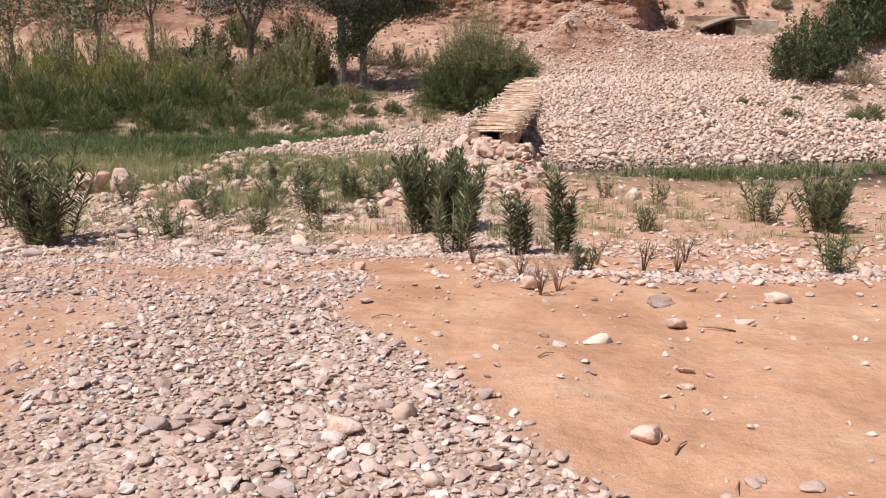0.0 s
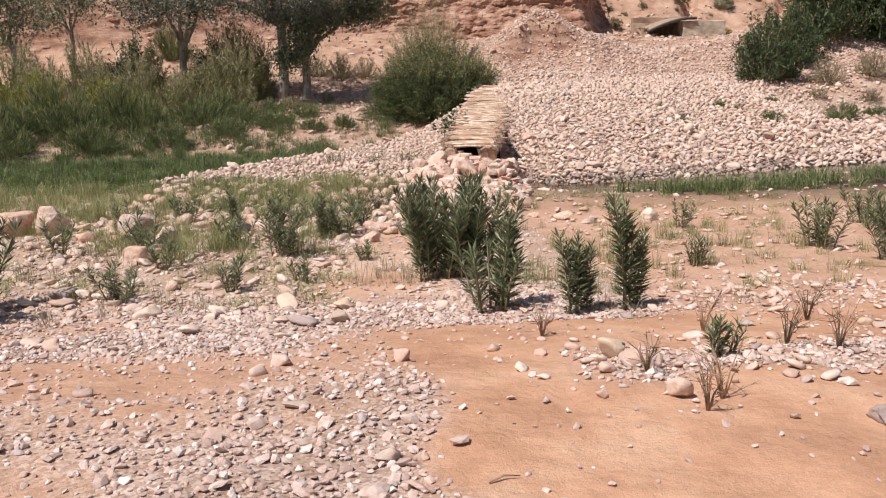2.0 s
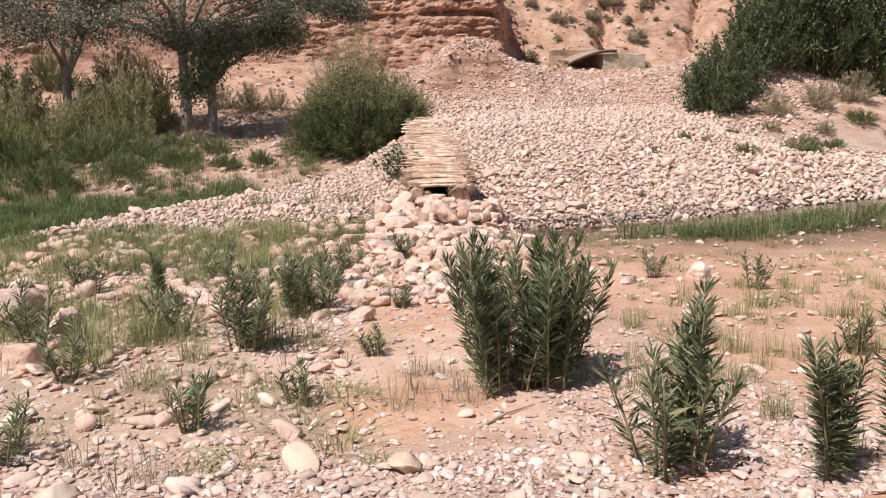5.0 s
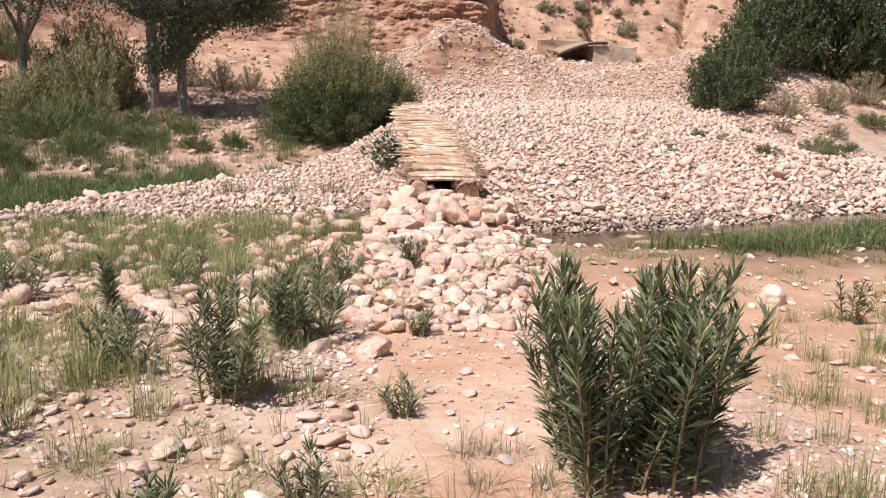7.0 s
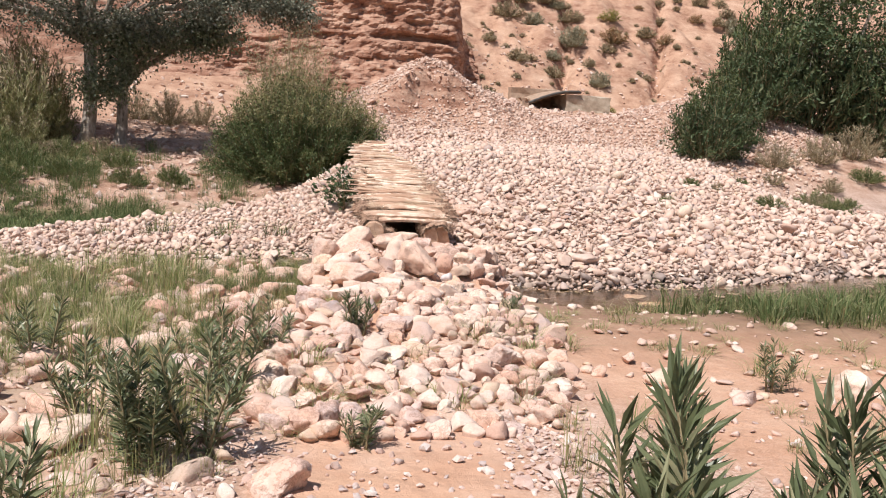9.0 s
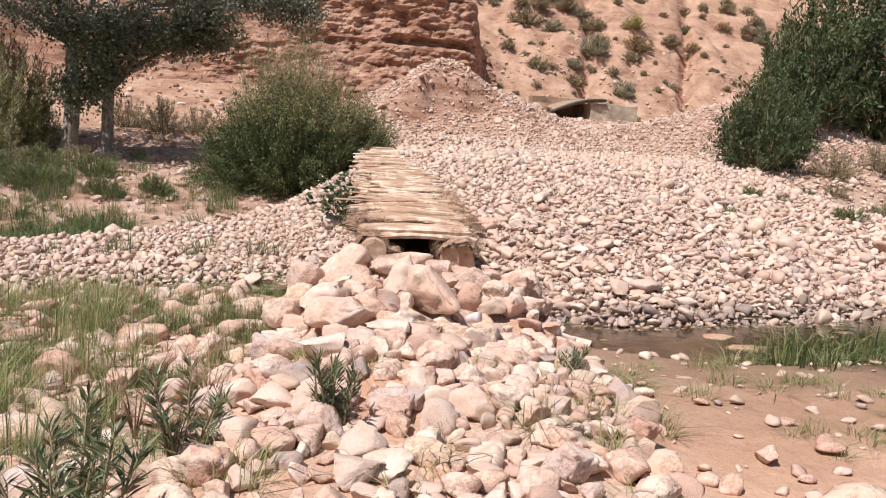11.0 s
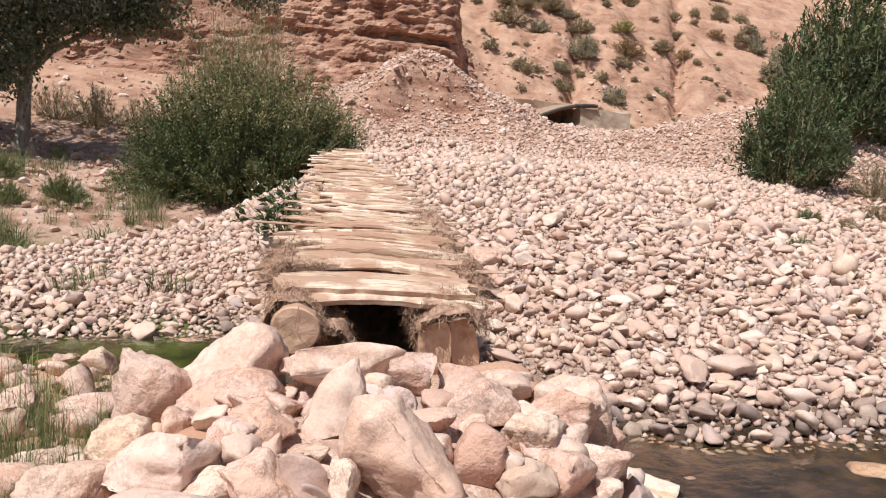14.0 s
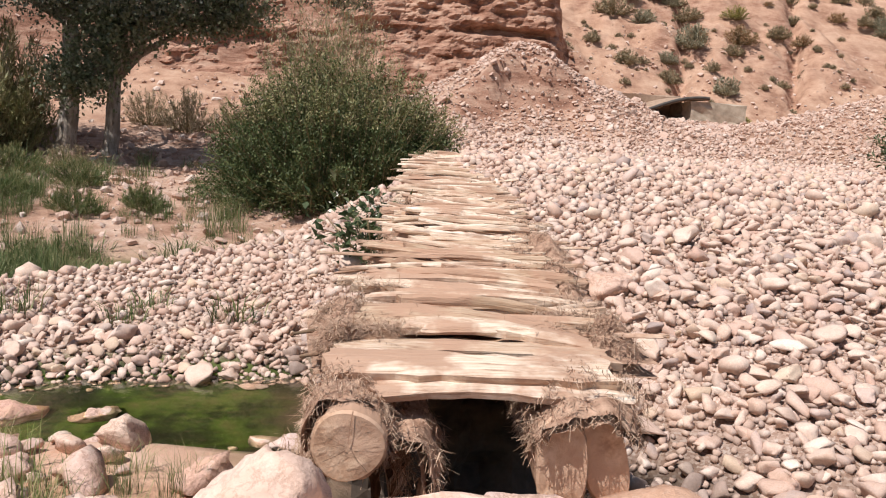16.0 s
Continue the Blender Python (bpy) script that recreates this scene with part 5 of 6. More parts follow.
def oleander(seed, stems, tall, spread):
    """One clump: upright stems with whorls of narrow leaves."""
    rng = np.random.default_rng(seed)
    root = thing("oleander_shrub", "green oleander shrub with narrow upright leaves on sandy bank", "shrub", group="oleanders on the bank")
    for k in range(stems):
        a, lean = rng.uniform(0, 2 * math.pi), rng.uniform(0.05, 0.36)
        base = np.array([math.cos(a), math.sin(a), 0]) * spread * rng.uniform(0.05, 0.62)
        h = tall * rng.uniform(0.62, 1.0)
        t = np.linspace(0, 1, 7)
        out = np.array([math.cos(a), math.sin(a), 0]) * spread * lean * 2.2
        pts = base + np.outer(t ** 1.4, out) + np.outer(t, [0, 0, h])
        stem = part("stem", mesh_from("stem", *tube(pts, np.linspace(0.009, 0.003, 7), 5), TWIG, True), root)
        n = int(h * 148)
        s = 0.04 + 0.96 * np.sort(rng.random(n)) ** 0.9
        p = np.stack([np.interp(s, t, pts[:, i]) for i in range(3)], 1)
        b = rng.uniform(0, 2 * math.pi, n)
        rise = 0.45 + 0.75 * s + 0.9 * (s > 0.92)
        way = np.stack([np.cos(b), np.sin(b), rise * rng.uniform(0.6, 1.25, n)], 1)
        ln = rng.uniform(0.1, 0.17, n) * (0.75 + 0.35 * np.sin(s * 3)) * min(1.0, 0.5 + tall * 0.5)
        v, f = leaves(p, way, ln, ln * 0.14, rng, True, 0.07)
        part("foliage", mesh_from("foliage", v, f, OLEANDER), stem)
    return root


TWIG = plain_material("green_twig", (0.2, 0.15, 0.08), (0.3, 0.24, 0.13), 14)


def tuft(seed, blades, tall, wide, arch=0.35, thick=1.0):
    """Corners and faces of a tuft of thin arching blades."""
    rng = np.random.default_rng(seed)
    a, r = rng.uniform(0, 2 * math.pi, blades), wide * np.sqrt(rng.random(blades)) * 0.6
    base = np.stack([np.cos(a) * r, np.sin(a) * r, np.full(blades, -0.02)], 1)
    h = tall * rng.uniform(0.25, 1.0, blades)
    b = a + rng.normal(size=blades) * 0.9
    out = np.stack([np.cos(b), np.sin(b), np.zeros(blades)], 1) * (wide * arch * 2.2 * rng.random(blades))[:, None]
    side = np.stack([-np.sin(b), np.cos(b), np.zeros(blades)], 1) * (0.0012 + 0.0022 * rng.random(blades))[:, None] * thick
    mid, tip = base + out * 0.35 + h[:, None] * [0, 0, 0.6], base + out * 1.2 + h[:, None] * [0, 0, 1.0] * rng.uniform(0.75, 1.0, (blades, 1))
    v = np.stack([base - side, base + side, mid + side, mid - side, tip + side * 0.2, tip - side * 0.2], 1).reshape(-1, 3)
    o = (np.arange(blades) * 6)[:, None]
    return v, np.concatenate([o + [0, 1, 2, 3], o + [3, 2, 4, 5]])


def ground_pose(x, y, turn=0.0, size=1.0, sink=0.0, tall=1.0):
    return pose(x, y, float(height(x, y)) - sink, 0, 0, turn) @ Matrix.Diagonal((size, size, size * tall, 1))


def put(kinds, x, y, size=1.0, turn=0.0, tall=1.0, label=""):
    ob = copy_thing(kinds, ground_pose(x, y, turn, size, 0.01, tall))
    if label:
        ob["label"] = label
    return ob


def drop(ob):
    for o in (*ob.children_recursive, ob):
        bpy.data.objects.remove(o)


def build_oleanders():
    big, mid, small, tiny, sprig, clump = oleander(1, 23, 1.0, 0.5), oleander(2, 9, 0.9, 0.36), oleander(3, 4, 0.95, 0.16), oleander(4, 7, 0.3, 0.14), oleander(5, 5, 0.5, 0.2), oleander(6, 9, 0.5, 0.26)
    for kind, x, y, size, turn, tall in (
            (big, -4.35, 9.0, 1.05, 10, 1.05), (big, -0.2, 9.85, 0.85, 80, 1.2), (mid, 0.05, 9.75, 1.0, 10, 1.1), (mid, -0.1, 10.25, 1.0, 130, 1.05), (mid, 0.27, 10.02, 0.95, 70, 1.1),
            (mid, 0.1, 8.18, 0.7, 200, 0.95), (small, 0.22, 8.3, 1.0, 250, 0.95), (small, 0.68, 7.82, 0.85, 30, 0.85), (small, 0.8, 7.95, 0.75, 140, 0.85), (small, 1.12, 7.9, 1.0, 60, 1.0), (small, 1.2, 8.02, 0.75, 260, 0.9),
            (big, 4.5, 9.8, 0.75, 150, 0.95), (mid, 4.1, 10.6, 0.7, 40, 0.9), (mid, -1.84, 11.35, 0.82, 60, 0.9), (mid, -1.42, 12.6, 0.75, 190, 0.9), (small, -1.2, 12.75, 0.7, 20, 0.9),
            (small, -2.72, 13.6, 0.75, 100, 0.9), (mid, -3.1, 9.4, 0.5, 10, 0.85), (mid, -1.05, 13.9, 0.6, 230, 0.9), (small, -0.72, 14.68, 0.55, 30, 0.9),
            (tiny, -0.08, 14.72, 0.95, 330, 1.15), (tiny, 0.99, 5.95, 0.85, 0, 1.0), (tiny, -0.42, 12.75, 0.9, 70, 0.8), (tiny, 1.35, 15.3, 0.7, 70, 0.9),
            (mid, -2.5, 12.2, 0.55, 75, 0.9), (small, -3.1, 11.0, 0.55, 15, 0.9), (small, -2.2, 14.8, 0.6, 200, 0.9), (mid, -3.7, 14.9, 0.6, 120, 0.9), (small, -1.75, 13.4, 0.6, 280, 0.9), (small, -4.7, 12.4, 0.6, 35, 0.9), (tiny, -2.15, 9.6, 1.1, 90, 1.0), (tiny, -1.5, 9.9, 0.9, 190, 1.0), (tiny, -0.9, 10.9, 0.8, 190, 0.9),
            (mid, -5.4, 10.4, 0.7, 20, 0.9), (small, -3.6, 12.2, 0.7, 310, 0.9), (small, -4.2, 13.6, 0.65, 50, 0.9), (small, 3.2, 12.4, 0.5, 80, 0.9), (small, 2.6, 13.5, 0.45, 10, 0.9), (mid, 5.6, 12.2, 0.6, 300, 0.9), (tiny, 2.4, 9.9, 1.0, 20, 1.0), (mid, 2.95, 6.15, 0.4, 20, 0.9)):
        if size <= 0.7 and kind in (small, mid):
            kind, size = (sprig, size * 1.75) if kind is small else (clump, size * 1.7)
        put(kind, x, y, size, turn, tall)
    for k in (big, mid, small, tiny, sprig, clump):
        drop(k)


build_oleanders()


def build_grass():
    rng = np.random.default_rng(21)
    grass = [tuft(30 + k, 60, 0.45, 0.22, 0.45) for k in range(5)]
    low = [tuft(40 + k, 60, 0.2, 0.18, 0.8) for k in range(4)]
    reed = [tuft(50 + k, 60, 0.42, 0.36, 0.35, 2.0) for k in range(5)]
    dry = [tuft(60 + k, 26, 0.36, 0.14, 0.7, 0.8) for k in range(4)]

    def sow(pool, n, x0, x1, y0, y1, where, mat, name, label, lo=0.6, hi=1.2):
        x, y = rng.uniform(x0, x1, n), rng.uniform(y0, y1, n)
        keep = rng.random(n) < where(x, y)
        x, y = x[keep], y[keep]
        z = height(x, y)
        out = []
        for a, b, c in zip(x, y, z):
            v, f = pool[int(rng.integers(len(pool)))]
            t, s, u = rng.uniform(0, 2 * math.pi), rng.uniform(lo, hi), rng.uniform(0.6, 1.15)
            co, si = math.cos(t), math.sin(t)
            out.append((v @ np.array([[co, si, 0], [-si, co, 0], [0, 0, u]]) * s + [a, b, c], f))
        thing(name, label, "grass", kind="stuff", me=mesh_from(name, *merge(out), mat))

    left = lambda x, y: step(-0.8, -1.6, x) * (0.22 + 0.7 * step(11.0, 12.8, y)) * np.maximum(step(0.42, 0.56, fbm(x, y, 1.2, 81)), 0.5 * step(15.5, 17, y)) * (y - stream_y(x) < -0.3) * (1 - causeway(x, y))
    sow(grass, 1800, -8.5, -0.9, 9.6, 19.6, left, GRASS, "bank_grass", "thin light green grass growing on the stony bank", 0.4, 1.15)
    sow(low, 420, -6, -0.8, 8.6, 18.5, lambda x, y: 0.8 * left(x, y) + 0.12, GRASS, "bank_weed", "low sprawling green weeds between the bank stones")
    sow(dry, 130, -6, -0.8, 8.4, 14, lambda x, y: 0.5 + 0 * x, DRYBRUSH, "dry_weed", "dry pale weed stalks on the gravel bank")
    sow(grass, 190, -3.2, 0.5, 14.2, 19.6, lambda x, y: (causeway(x, y) < 0.25) * (y - stream_y(x) < -0.2) * 0.75, GRASS, "pool_bank_grass", "thin green grass among stones beside the pool", 0.35, 0.8)
    sow(low, 130, 1.3, 8, 8.5, 16, lambda x, y: 0.55 + 0 * x, GRASS, "sand_weed", "low sprawling green weeds on orange sand")
    sow(grass, 560, -3.6, 0.15, 14.6, 19.0, lambda x, y: (causeway(x, y) < 0.45) * (y - stream_y(x) < -0.25) * step(0.38, 0.5, fbm(x, y, 0.6, 12)), REED, "rock_grass", "dense grey-green grass growing among causeway boulders", 0.35, 0.7)
    sow(grass, 150, 0.25, 4.5, 8.6, 13.0, lambda x, y: 0.25 + 0.75 * step(0.45, 0.6, fbm(x, y, 0.9, 83)), GRASS, "sand_grass", "thin green grass behind the oleanders", 0.3, 0.8)
    sow(low, 60, 1.9, 5.5, 14, 16.6, lambda x, y: 0.7 + 0 * x, GRASS, "stream_weed", "low green weeds by the stream", 0.5, 1.0)
    sow(dry, 110, 0.4, 6, 6.3, 13.5, lambda x, y: 0.5 + 0 * x, DRYBRUSH, "sand_stalks", "dry pale weed stalks on orange sand", 0.4, 0.9)
    sow(dry, 14, -0.75, -0.45, 9.6, 10.4, lambda x, y: 0.9 + 0 * x, DRYBRUSH, "path_stalks", "dry pale weed stalks beside the oleanders", 0.6, 1.0)
    sow(low, 120, -1.3, 2.2, 12.3, 16.2, lambda x, y: 0.6 * step(0.1, 0.5, causeway(x, y)), GRASS, "causeway_weed", "low green weeds between the causeway rocks", 0.5, 1.0)
    bank = lambda x, y: step(3.1, 4.4, x) * step(-2.2, -1.3, y - stream_y(x)) * step(0.2, -0.2, y - stream_y(x)) * (0.35 + 0.65 * step(0.4, 0.5, fbm(x, y, 0.9, 5)))
    sow(reed, 1000, 3, 13, 14.5, 19.5, bank, REED, "stream_grass", "dark green marsh grass along the stream", 0.55, 1.05)
    wet = lambda x, y: step(-0.85, -1.05, height(x, y)) * (y > 22.5)
    sow(reed, 1700, -20, 0.5, 22.5, 29.5, wet, REED, "marsh_grass", "lush green marsh grass in the wet hollow", 0.5, 1.1)
    sow(grass, 420, -6.5, 0.4, 24.6, 29.6, lambda x, y: (height(x, y) > -1.15) * (y - 20.8 - (x + 6.5) * 0.72 > 0.4) * step(0.42, 0.55, fbm(x, y, 1.5, 85)), REED, "hollow_grass", "rough green grass behind the cobble spit", 0.5, 1.2)
    side = lambda x, y: step(-2.6, -4.0, x) * (np.abs(y - stream_y(x)) < 1.3)
    sow(reed, 520, -13, -2.4, 17.8, 22, side, REED, "pool_grass", "green marsh grass at the edge of the pool", 0.45, 0.9)
    bankside = lambda x, y: step(-1.0, -3.5, x) * step(26.4, 27.2, y) * step(34, 31, y) * np.maximum(step(0.4, 0.55, fbm(x, y, 1.4, 15)), step(-3.5, -6, x) * (y < 30))
    sow(grass, 1300, -18, -1, 26.4, 34, bankside, REED, "far_bank_grass", "rough green grass on the far bank", 0.7, 1.5)


build_grass()


def bush(seed, name, label, rx, ry, tall, stems, count, leaf, mat, topmat=None, slim=0.3, group="", spread=1.0, lowest=0.12, upright=0.35, twig=1.0):
    """A many-stemmed bush: thin stems fan out from the base and carry leaves along most of their length."""
    rng = np.random.default_rng(seed)
    root = thing(name, label, "bush", group=group)
    tubes, pos, way, top = [], [], [], []
    per = count // stems
    for k in range(stems):
        a, q = rng.uniform(0, 2 * math.pi), math.sqrt(rng.random())
        e = math.asin(min(1.0, 0.06 + 0.94 * rng.random() ** 0.85))
        q = rng.uniform(0.8, 1.04)
        h = tall * math.sin(e) * q
        end = np.array([math.cos(a) * rx * math.cos(e) * q * spread, math.sin(a) * ry * math.cos(e) * q * spread, h])
        t = np.linspace(0, 1, 6)
        start = np.array([end[0], end[1], 0]) * 0.25
        pts = start + np.outer(t ** 0.9, np.array([end[0], end[1], 0]) - start) + np.outer(t ** 1.15, [0, 0, h]) + rng.normal(size=(6, 3)) * 0.02 * tall
        tubes.append(tube(pts, np.linspace(0.012, 0.003, 6) * (0.5 + tall / 2.5) * twig, 4, ends=False))
        s = lowest + (1 - lowest) * rng.random(per) ** 0.55
        p = np.stack([np.interp(s, t, pts[:, i]) for i in range(3)], 1) + rng.normal(size=(per, 3)) * 0.05 * tall * (1.25 - s)[:, None]
        d = (pts[-1] - pts[-2]) / np.linalg.norm(pts[-1] - pts[-2])
        pos.append(p)
        way.append(d * (0.25 + upright) + [0, 0, upright] + rng.normal(size=(per, 3)) * 0.6)
        top.append(s + 0.25 * rng.normal(size=per) * 0.5)
    pos, way, top = np.concatenate(pos), np.concatenate(way), np.concatenate(top)
    part("twig_stuff", mesh_from("twig_stuff", *merge(tubes), TWIG, True), root)["kind"] = "stuff"
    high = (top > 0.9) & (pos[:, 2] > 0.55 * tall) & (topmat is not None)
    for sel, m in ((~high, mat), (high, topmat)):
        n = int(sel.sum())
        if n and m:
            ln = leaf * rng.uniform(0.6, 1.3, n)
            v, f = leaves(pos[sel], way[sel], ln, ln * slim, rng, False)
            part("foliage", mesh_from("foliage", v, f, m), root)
    return root


def tree(seed, name, label, base, trunk_r, fork, clumps, per, leaf, mat, lean=(0, 0)):
    """A tapered trunk that forks into limbs, with a crown of leaf clumps round their ends. clumps: (x, y, z, rx, ry, rz) from the base."""
    rng = np.random.default_rng(seed)
    root = thing(name, label, "tree", pose(*base))
    t = np.linspace(0, 1, 8)
    pts = np.stack([lean[0] * t + 0.05 * np.sin(t * 5 + seed), lean[1] * t, -0.15 + (fork + 0.15) * t], 1)
    part("trunk", mesh_from("trunk", *tube(pts, trunk_r * np.interp(t, [0, 0.12, 1], [1.45, 1.0, 0.72]), 12, 0.07, seed), BARK, True), root)
    pos, way = [], []
    for cx, cy, cz, rx, ry, rz in clumps:
        end = np.array([cx, cy, cz])
        start = pts[-2] if cz > fork else pts[int(np.clip(cz / fork * 7, 1, 6))]
        s = np.linspace(0, 1, 6)
        limb = start + np.outer(s, end - start) + np.outer(np.sin(s * math.pi), [0, 0, 0.12 * np.linalg.norm(end - start)]) + rng.normal(size=(6, 3)) * 0.04
        limb[0] = start
        part("limb", mesh_from("limb", *tube(limb, np.linspace(trunk_r * 0.5, 0.012, 6), 7, 0.06, seed), BARK, True), root)
        sub = rng.normal(size=(max(6, int(per / 28)), 3))
        sub = sub / np.linalg.norm(sub, axis=1)[:, None] * rng.random((len(sub), 1)) ** 0.4 * [rx, ry, rz] + end
        which = rng.integers(0, len(sub), per)
        pos.append(sub[which] + rng.normal(size=(per, 3)) * [0.16, 0.16, 0.14])
        way.append(rng.normal(size=(per, 3)) + [0, 0, -0.45])
        twigs = [tube([end, (end + q) / 2 + [0, 0, 0.05], q], [0.012, 0.008, 0.004], 4, ends=False) for q in sub[::3]]
        part("branchwork", mesh_from("branchwork", *merge(twigs), BARK, True), root)["kind"] = "stuff"
    pos, way = np.concatenate(pos), np.concatenate(way)
    ln = leaf * rng.uniform(0.6, 1.25, len(pos))
    v, f = leaves(pos, way, ln, ln * 0.6, rng, False)
    part("crown", mesh_from("crown", v, f, mat), root)
    return root


def at_ground(x, y, sink=0.05):
    return (x, y, float(height(x, y)) - sink)


def build_big_plants():
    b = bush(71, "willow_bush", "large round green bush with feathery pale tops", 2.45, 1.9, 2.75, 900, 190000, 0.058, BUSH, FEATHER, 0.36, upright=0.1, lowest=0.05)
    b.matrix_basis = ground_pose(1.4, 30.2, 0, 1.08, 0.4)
    a = bush(72, "willow_bush", "feathery olive shrub growing behind the round bush", 1.0, 0.8, 2.15, 260, 26000, 0.05, FEATHER, DRYBRUSH, 0.14, upright=0.5, twig=0.3)
    a.matrix_basis = ground_pose(1.25, 31.3, 0, 1.8, 0.1)
    tree(81, "poplar_tree", "tall leafy poplar with dark hanging branches and pale trunk", at_ground(-4.05, 34.0), 0.2, 3.2,
         ((-1.6, -0.5, 3.9, 1.5, 1.2, 1.0), (0.2, -0.9, 3.3, 1.3, 1.1, 0.8), (1.5, -0.8, 3.2, 0.9, 0.9, 0.6), (2.6, -0.2, 3.3, 0.9, 0.9, 0.55), (3.3, -0.4, 3.7, 0.8, 0.8, 0.5), (4.7, 0.1, 4.2, 0.7, 0.7, 0.5), (5.7, 0.2, 4.1, 0.6, 0.6, 0.5), (-3.0, -0.4, 3.4, 1.0, 0.9, 0.8), (-4.6, -0.3, 3.5, 1.1, 0.9, 0.8), (-5.8, 0.2, 4.2, 1.2, 1.0, 0.9), (2.3, 0.5, 4.6, 1.2, 1.0, 0.8), (3.6, 0.3, 4.5, 1.0, 0.9, 0.6), (-0.6, 0.8, 5.2, 2.0, 1.5, 1.2), (1.6, 0.3, 5.2, 1.8, 1.5, 1.2), (-2.6, 0.5, 5.0, 1.4, 1.2, 1.0), (0.2, 0, 6.8, 2.2, 1.8, 1.3), (0.6, -2.6, 4.9, 1.3, 1.2, 0.8), (1.9, -2.2, 5.0, 1.3, 1.1, 0.8), (-0.8, -2.4, 4.8, 1.2, 1.1, 0.8)), 2300, 0.1, POPLAR, (0.1, 0))
    tree(82, "poplar_tree", "smaller poplar with pale trunk and grey-green leaves", at_ground(-3.3, 34.2), 0.17, 1.9,
         ((0.1, -1.1, 2.3, 0.6, 0.5, 0.6), (0.55, -1.0, 2.6, 0.5, 0.5, 0.5), (-0.1, -0.6, 3.0, 0.8, 0.7, 0.6), (-0.5, -1.3, 1.5, 0.45, 0.4, 0.5), (0.1, -1.3, 1.7, 0.5, 0.4, 0.55), (1.0, -0.8, 2.8, 0.8, 0.6, 0.5), (1.9, -0.6, 2.95, 0.8, 0.6, 0.5), (2.8, -0.5, 3.1, 0.8, 0.6, 0.45)), 1500, 0.1, GREYLEAF, (0.25, 0))
    tree(83, "poplar_tree", "slender poplar with forked pale trunk among brush", at_ground(-7.8, 34.8), 0.16, 2.2,
         ((-0.9, 0, 4.0, 1.1, 1, 0.9), (0.9, 0, 4.2, 1.2, 1, 0.9), (0.1, 0.3, 5.4, 1.5, 1.3, 1.1), (1.9, -0.3, 4.6, 1.0, 0.9, 0.8)), 1700, 0.12, POPLAR, (0.15, 0))
    for k, (x, y) in enumerate(((-14.2, 35.6), (-15.6, 36.2), (-13.0, 38.5), (-17.5, 35.0))):
        tree(84 + k, "slender_tree", "thin grey-leaved tree standing in the brush", at_ground(x, y), 0.1, 2.0,
             ((-0.5, -0.2, 2.6, 0.8, 0.7, 0.8), (0.6, 0, 3.1, 0.9, 0.8, 0.8), (0.1, 0, 4.0, 1.1, 1.0, 0.9), (-0.8, 0, 3.8, 0.9, 0.8, 0.8)), 1100, 0.12, GREYLEAF, (0.1, 0))
    kinds = {
        "yellow": bush(91, "broom_bush", "yellow-green broom bush on the far bank", 1.3, 1.0, 2.0, 70, 7000, 0.12, YELLOWBUSH, None, 0.14),
        "brush": bush(92, "brush_bush", "tall feathery olive and brown brush under trees", 0.9, 0.8, 2.2, 60, 4200, 0.15, FEATHER, DRYBRUSH, 0.15),
        "green": bush(93, "reed_clump", "clump of tall green reedy grass on the far bank", 1.15, 0.95, 1.15, 90, 5200, 0.2, REED, FEATHER, 0.075, upright=0.9),
        "dark": bush(94, "dark_bush", "dense dark green shrub beside the cobble bar", 1.3, 1.2, 2.2, 100, 9000, 0.13, DARKLEAF, BUSH, 0.28, upright=0.15),
        "dry": bush(95, "dry_bush", "pale dry grassy bush on red soil", 0.8, 0.6, 0.9, 50, 3000, 0.12, DRYBRUSH, None, 0.1),
        "scrub": bush(96, "scrub_bush", "small grey-brown scrub bush on the hillside", 0.5, 0.45, 0.5, 90, 3600, 0.05, SCRUB, None, 0.4, upright=0.02),
        "rust": bush(98, "scrub_bush", "rusty brown dry scrub bush on the hillside", 0.5, 0.45, 0.5, 90, 3600, 0.045, RUST, None, 0.4, upright=0.02),
        "broom": bush(99, "broom_bush", "bright yellow-green broom bush on the hillside", 0.75, 0.7, 1.0, 100, 6000, 0.06, YELLOWBUSH, None, 0.3, upright=0.1),
        "scrubgreen": bush(97, "scrub_bush", "small grey-green scrub bush on the hillside", 0.5, 0.45, 0.55, 90, 3600, 0.05, SCRUBGREEN, None, 0.4, upright=0.02),
    }
